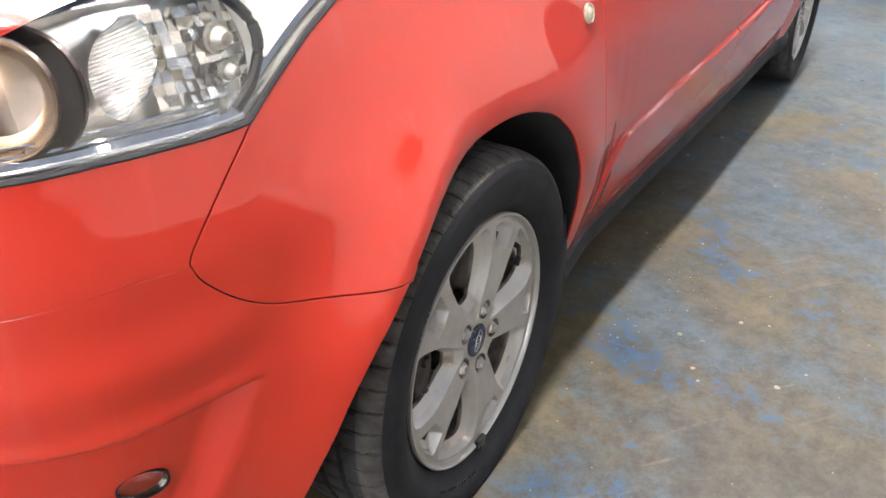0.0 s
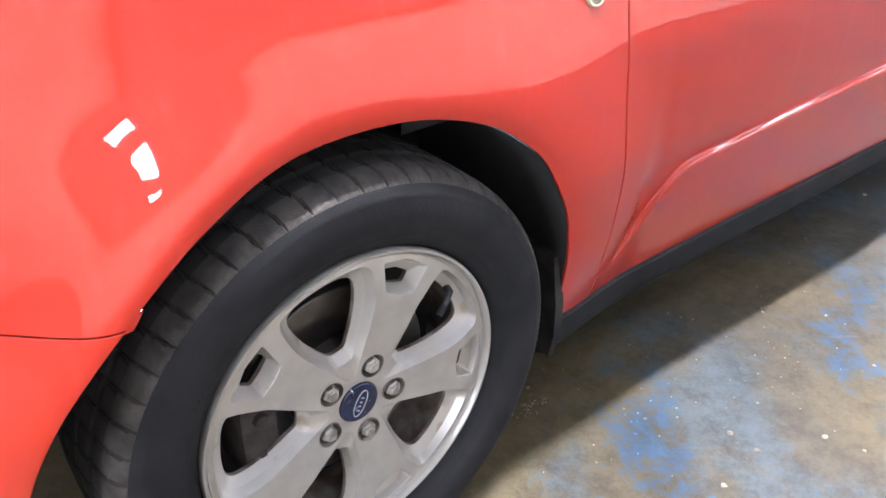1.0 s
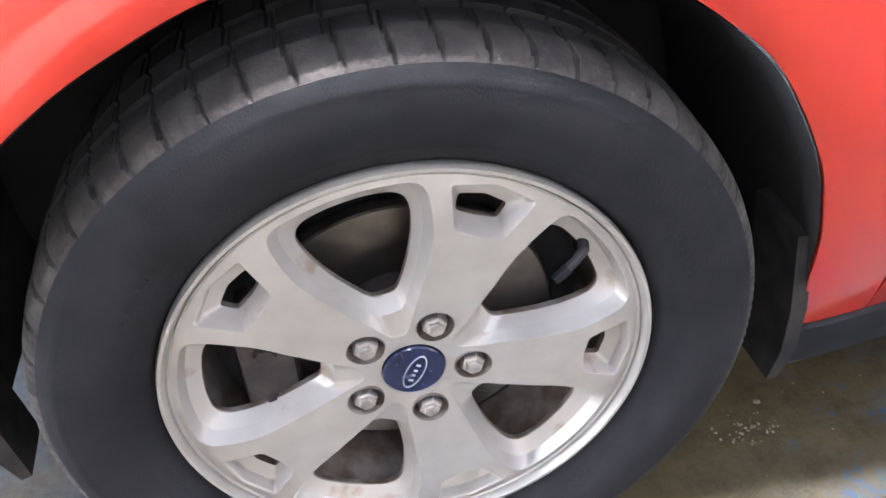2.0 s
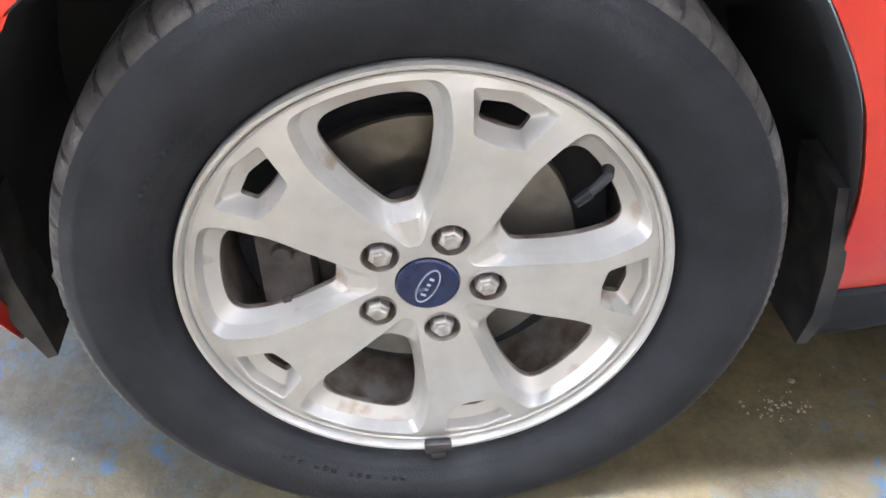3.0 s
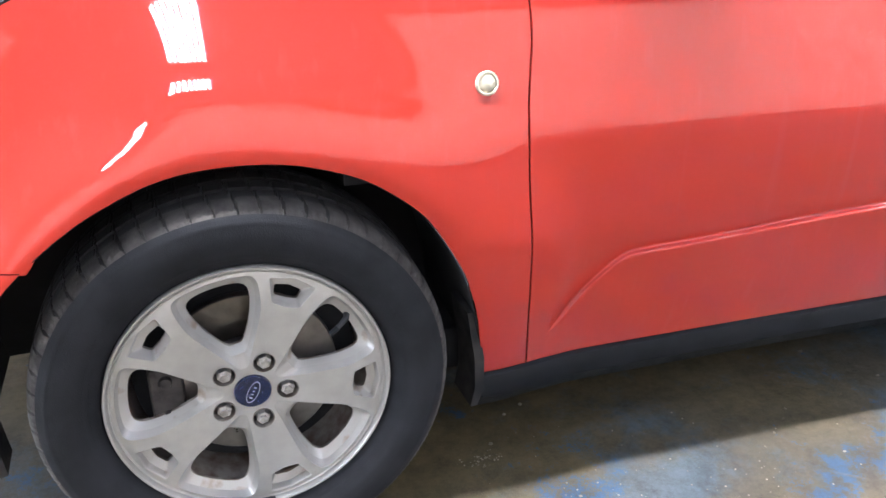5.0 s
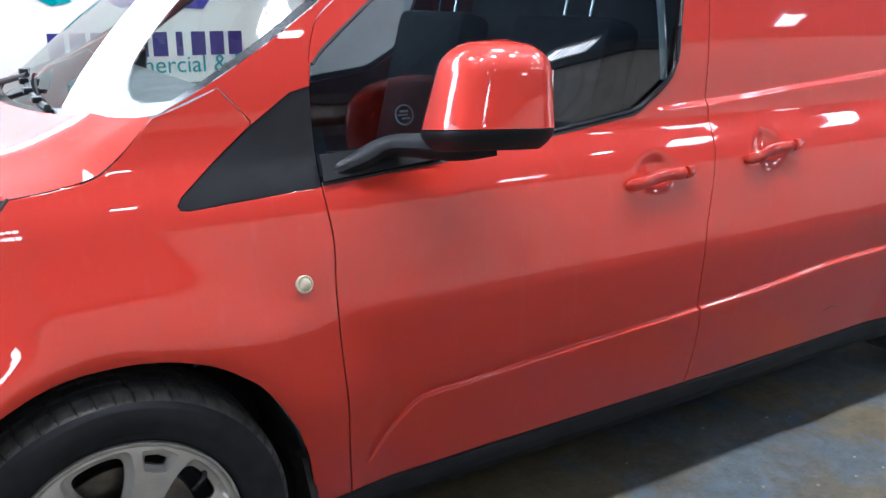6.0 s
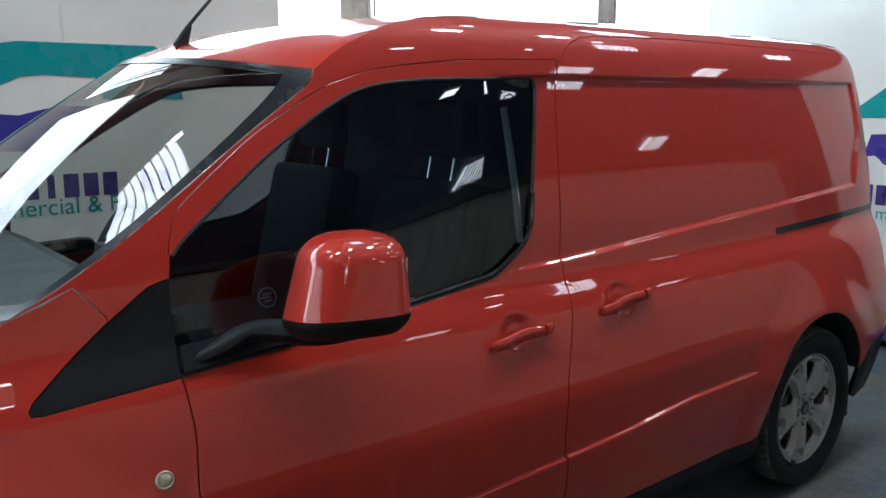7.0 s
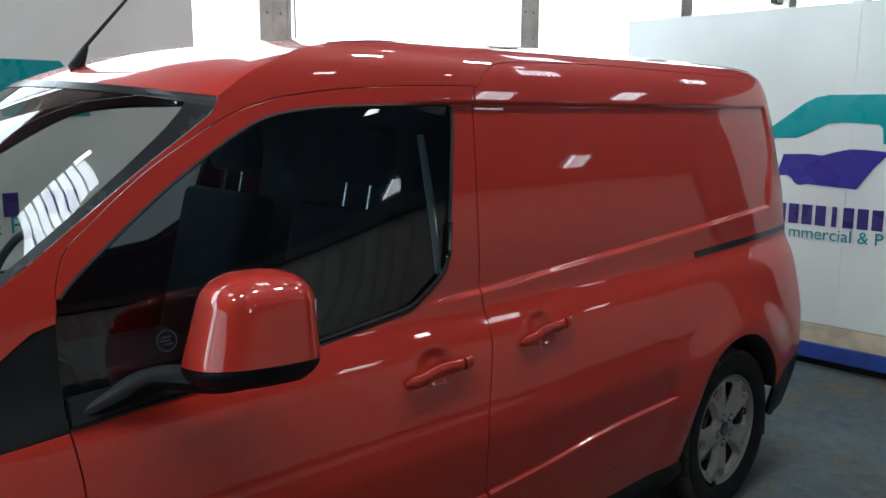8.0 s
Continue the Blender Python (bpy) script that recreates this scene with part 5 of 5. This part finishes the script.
part("conduit", tube_bm([(.245, -.02, 0), (.245, -.02, TOP)], .011, 8), COLUMN, col)
col.location = (x0, YB - .14, 0)
for i in range(1, 10):
    if XA < x0 + i * bay < XB:
        copy_thing(col, pose(x0 + i * bay, YB - .14, 0))

# floodlight clamped to the glazing rail
fl = thing("floodlight", "small dark floodlight clamped high on the glazing", "floodlight", (12.12, YB - .16, 3.26))
part("lamp_body", box_bm(.22, .10, .17, (0, 0, 0), .015), BLACK_PLASTIC, fl)
part("lamp_glass", box_bm(.18, .008, .13, (0, -.055, 0), .003), LAMP_GREY, fl)
part("bracket", tube_bm([(-.12, 0, 0), (-.12, .08, .10), (.12, .08, .10), (.12, 0, 0)], .010, 6), COLUMN, fl)
part("clamp", box_bm(.20, .05, .05, (.16, .02, .02), .004), COLUMN, fl)

# roof with translucent sheets and lit panels
rows = []
for y, zr in ((YA - .2, EAVES), (-1.0, TOP), (YB + .2, TOP)):
    row = []
    for i in range(int((XB - XA) / .25) + 1):
        for f, o in ((0, 0), (.17, 0), (.18, .012), (.24, .012)):
            row.append(Vector((XA + i * .25 + f, y, zr + o)))
    rows.append(row)
tagged(part("ceiling", loft_bm(rows, False), ROOF_SHEET, smooth=False), "grey profiled steel roof sheets", "ceiling", kind="structure")


def skylight(at, sx, sy):
    s = thing("rooflight", "bright corrugated translucent rooflight sheet", "rooflight", at, "rooflights")
    row = [[], []]
    n = int(sx / .076)
    for i in range(n * 6 + 1):
        x = -sx / 2 + sx * i / (n * 6)
        z = .018 * math.sin(2 * math.pi * i / 6)
        for k, y in enumerate((-sy / 2, sy / 2)):
            row[k].append(Vector((x, y, z)))
    part("sheet", loft_bm(row, False), SKYLIGHT, s)
    for y in (-sy / 2, sy / 2):
        part("edge_bar", box_bm(sx, .05, .05, (0, y, .0)), COLUMN, s, smooth=False)
    for i in range(1, 8):
        part("sheet_rib", box_bm(.022, sy, .02, (-sx / 2 + sx * i / 8, 0, -.03)), COLUMN, s, smooth=False)
    return s


for x, sx in ((-1.15, 1.1), (4.4, 1.2), (9.9, 1.2)):
    skylight((x, 2.75, TOP - .06), sx, 1.45)
SLOPE = math.atan2(TOP - EAVES, -1.0 - YA + .2)
for x, y, sx, sy in ((-.65, -6.95, .62, .42), (-.65, -6.35, .62, .30), (8.5, -5.3, .8, .9), (12.1, -4.9, .8, .9), (12.2, -7.2, .6, .5), (6.4, -7.2, .6, .4),
                     (9.0, -2.3, .9, 1.2), (13.8, -2.3, .9, 1.2)):
    s = skylight((x, y, EAVES + (y - YA + .2) * math.tan(SLOPE) - .07), sx, sy)
    s.rotation_euler = (SLOPE, 0, 0)
led = thing("led_panel", "small lit ceiling lamp on a short stem", "lamp", (-1.9, -3.4, 6.25), "ceiling lamps")
part("lamp_body", box_bm(.30, .24, .06, (0, 0, .03), .01), COLUMN, led)
part("diffuser", box_bm(.25, .19, .012, (0, 0, -.007), .003), LED, led)
part("stem", tube_bm([(0, 0, .05), (0, 0, .45)], .012, 8), COLUMN, led)
for x in (-1.2, .8, 2.8, 4.8, 6.8):
    copy_thing(led, pose(x, -5.4, 5.15))
for x, y in ((.9, -3.4), (3.7, -3.4), (6.5, -3.4), (-.5, 3.2), (2.6, 1.5), (5.6, 1.5), (8.5, -1.0)):
    copy_thing(led, pose(x, y, 6.25 if y < -2 else TOP - .5))

bay_lamp = thing("high_bay_lamp", "bright white high-bay lamp hung below the roof", "lamp", (-2.2, -.2, TOP - .6), "high-bay lamps")
part("lamp_body", box_bm(.58, .36, .09, (0, 0, .045), .012), COLUMN, bay_lamp)
part("diffuser", box_bm(.50, .28, .012, (0, 0, -.007), .003), HIGH_BAY, bay_lamp)
for dx in (-.2, .2):
    part("hanger", tube_bm([(dx, 0, .08), (dx, 0, .6)], .006, 6), COLUMN, bay_lamp)
for x in (-.1, 2.3, 4.8, 7.4):
    copy_thing(bay_lamp, pose(x, -.2, TOP - .6))


# ---------------------------------------------------------------- printed boards
def flat_shape(pts, mat, parent, m, name, label="", lift=.003):
    """A flat vinyl shape of (across, up) points, as thin as film, on a board's face."""
    V, F, _ = flat_mesh(np.array(pts), .3)
    bm = bmesh.new()
    vs = [bm.verts.new((v[0], -lift, v[1])) for v in V]
    for a, b, c in F:
        f = bm.faces.new((vs[a], vs[b], vs[c]))
        f.normal_update()
        if f.normal.y > 0:
            f.normal_flip()
    bmesh.ops.transform(bm, matrix=m, verts=bm.verts)
    return part(name, bm, mat, parent, label, smooth=False)


def board(name, label, m, x0, x1, z0, z1, z_art, sh, sz, skirt):
    """A printed board: art is laid out from the first whole letter; m takes across/up to the world."""
    b = thing(name, label, "board")
    def put(nm, bm, mat, lb=""):
        bmesh.ops.transform(bm, matrix=m, verts=bm.verts)
        return part(nm, bm, mat, b, lb, smooth=False)
    put("panel", box_bm(x1 - x0, .03, z1 - z0, ((x0 + x1) / 2, .016, (z0 + z1) / 2), .002), BOARD, "glossy white printed panel")
    for xx in np.arange(x0 + 1.61, x1, 1.22):
        put("joint_strip", box_bm(.003, .002, z1 - z0 - .01, (xx, -.0005, (z0 + z1) / 2)), STICKER)
    if skirt:
        put("timber_rail", box_bm(x1 - x0, .04, .12, ((x0 + x1) / 2, .02, z0 - .066), .003), BOARD_TIMBER, "bare timber rail")
        put("blue_plinth", box_bm(x1 - x0, .08, .10, ((x0 + x1) / 2, .03, z0 - .178), .004), BLUE_SKIRT, "blue painted plinth")
        # black strip set back below the plinth in place of its shadow
        put("plinth_shade_strip", box_bm(x1 - x0, .02, z0 - .224, ((x0 + x1) / 2, .12, (z0 - .224) / 2)), WELL, "dark strip standing in for shadow under the plinth")
        for xx in np.arange(x0 + .1, x1, .8):
            put("foot", box_bm(.08, .3, z0 - .22, (xx, .62, (z0 - .22) / 2), .004), WELL)
    A = lambda pts: [(h * sh, z_art + (z - 1.04) * sz) for h, z in pts]
    roof_art = [(-.30, 1.42), (-.07, 1.59), (.05, 1.68), (.12, 1.715), (.20, 1.73), (.78, 1.73), (.88, 1.60), (.90, 1.44),
                (.53, 1.44), (.52, 1.53), (.50, 1.555), (.30, 1.565), (.20, 1.555), (.10, 1.50), (.02, 1.465), (-.12, 1.462), (-.20, 1.40)]
    flat_shape(A(roof_art), TEAL, b, m, "car_roof_shape", "teal printed shape")
    body_art = [(-.06, 1.36), (.10, 1.368), (.18, 1.36), (.26, 1.385), (.34, 1.405), (.44, 1.405), (.575, 1.395), (.49, 1.30), (.40, 1.165), (.10, 1.18), (.075, 1.175), (.05, 1.17), (.02, 1.185), (.0, 1.21), (-.03, 1.23), (-.10, 1.22)]
    flat_shape(A(body_art), NAVY, b, m, "car_body_shape", "royal blue printed shape")
    flat_shape(A([(-.34, 1.30), (-.22, 1.38), (-.16, 1.36), (-.20, 1.28), (-.14, 1.20), (-.22, 1.18), (-.32, 1.24)]), TEAL, b, m, "bumper_shape", "teal printed shape")
    # the large word as one plain block for each letter
    for k in range(-3, 10):
        if k == 7:
            continue
        wd = .030 if k == 3 else .064
        h = k * .084 + (.017 if k == 3 else 0)
        flat_shape(A([(h, .925), (h + wd, .925), (h + wd, 1.05), (h, 1.05)]), NAVY_DARK, b, m, "letter_block")
    cu = bpy.data.curves.new("small_words", "FONT")
    cu.body, cu.size, cu.extrude = "mmercial & P", .106 * sh, .0008
    ob = new("small_words", cu)
    ob.data.materials.append(TEAL)
    ob.parent = b
    ob.matrix_basis = m @ Matrix.Translation((.005 * sh, -.003, z_art + (.838 - 1.04) * sz)) @ Matrix.Rotation(radians(90), 4, "X")
    return b


# board behind the van's tail: across runs towards -y
m_right = Matrix.Translation((5.2, .73, 0)) @ Matrix.Rotation(radians(-90), 4, "Z")
board("printed_board", "white printed board with teal and blue shapes on blue plinth", m_right, -1.27, 1.40, .30, 2.27, 1.04, 1.0, 1.0, True)
# board on the far side of the van, parallel to it
m_left = Matrix.Translation((.62, 3.0, 0))
board("printed_board", "tall white printed board with teal and blue car shapes", m_left, -3.6, 1.68, .0, 2.42, 1.19, 1.18, .98, False)

# ---------------------------------------------------------------- grit and flakes on the floor
rng = random.Random(7)
bm = bmesh.new()
for i in range(620):
    x, y = rng.uniform(-1.2, 4.6), rng.uniform(-1.9, .25)
    if math.hypot(x, y - .06) < .34 and y > -.05:
        continue
    s = rng.choice((.0012, .0016, .002, .003, .005)) * rng.uniform(.7, 1.3)
    vs = bmesh.ops.create_icosphere(bm, subdivisions=1, radius=s)["verts"]
    for v in vs:
        v.co = Vector((v.co.x * rng.uniform(.7, 1.5) + x, v.co.y * rng.uniform(.7, 1.5) + y, max(0.0, v.co.z * rng.uniform(.3, .7) + s * .3)))
for cx, cy, n, rad in ((.452, .095, 60, .022), (.62, -.05, 30, .10), (.95, -.12, 60, .16), (1.6, -.3, 50, .25)):
    for i in range(n):
        x, y = rng.gauss(cx, rad), rng.gauss(cy, rad * .6)
        s = rng.choice((.0007, .001, .0014, .002))
        vs = bmesh.ops.create_icosphere(bm, subdivisions=1, radius=s)["verts"]
        for v in vs:
            v.co = Vector((v.co.x * rng.uniform(.7, 1.6) + x, v.co.y * rng.uniform(.7, 1.6) + y, max(0.0, v.co.z * rng.uniform(.3, .6) + s * .3)))
GRIT = material("pale_grit", (0.22, 0.195, 0.15), 0.8, vary=0.6, vary_scale=9)
tagged(part("floor_grit", bm, GRIT, smooth=False), "scattered pale grit and paint flakes on the floor", "grit", kind="stuff")
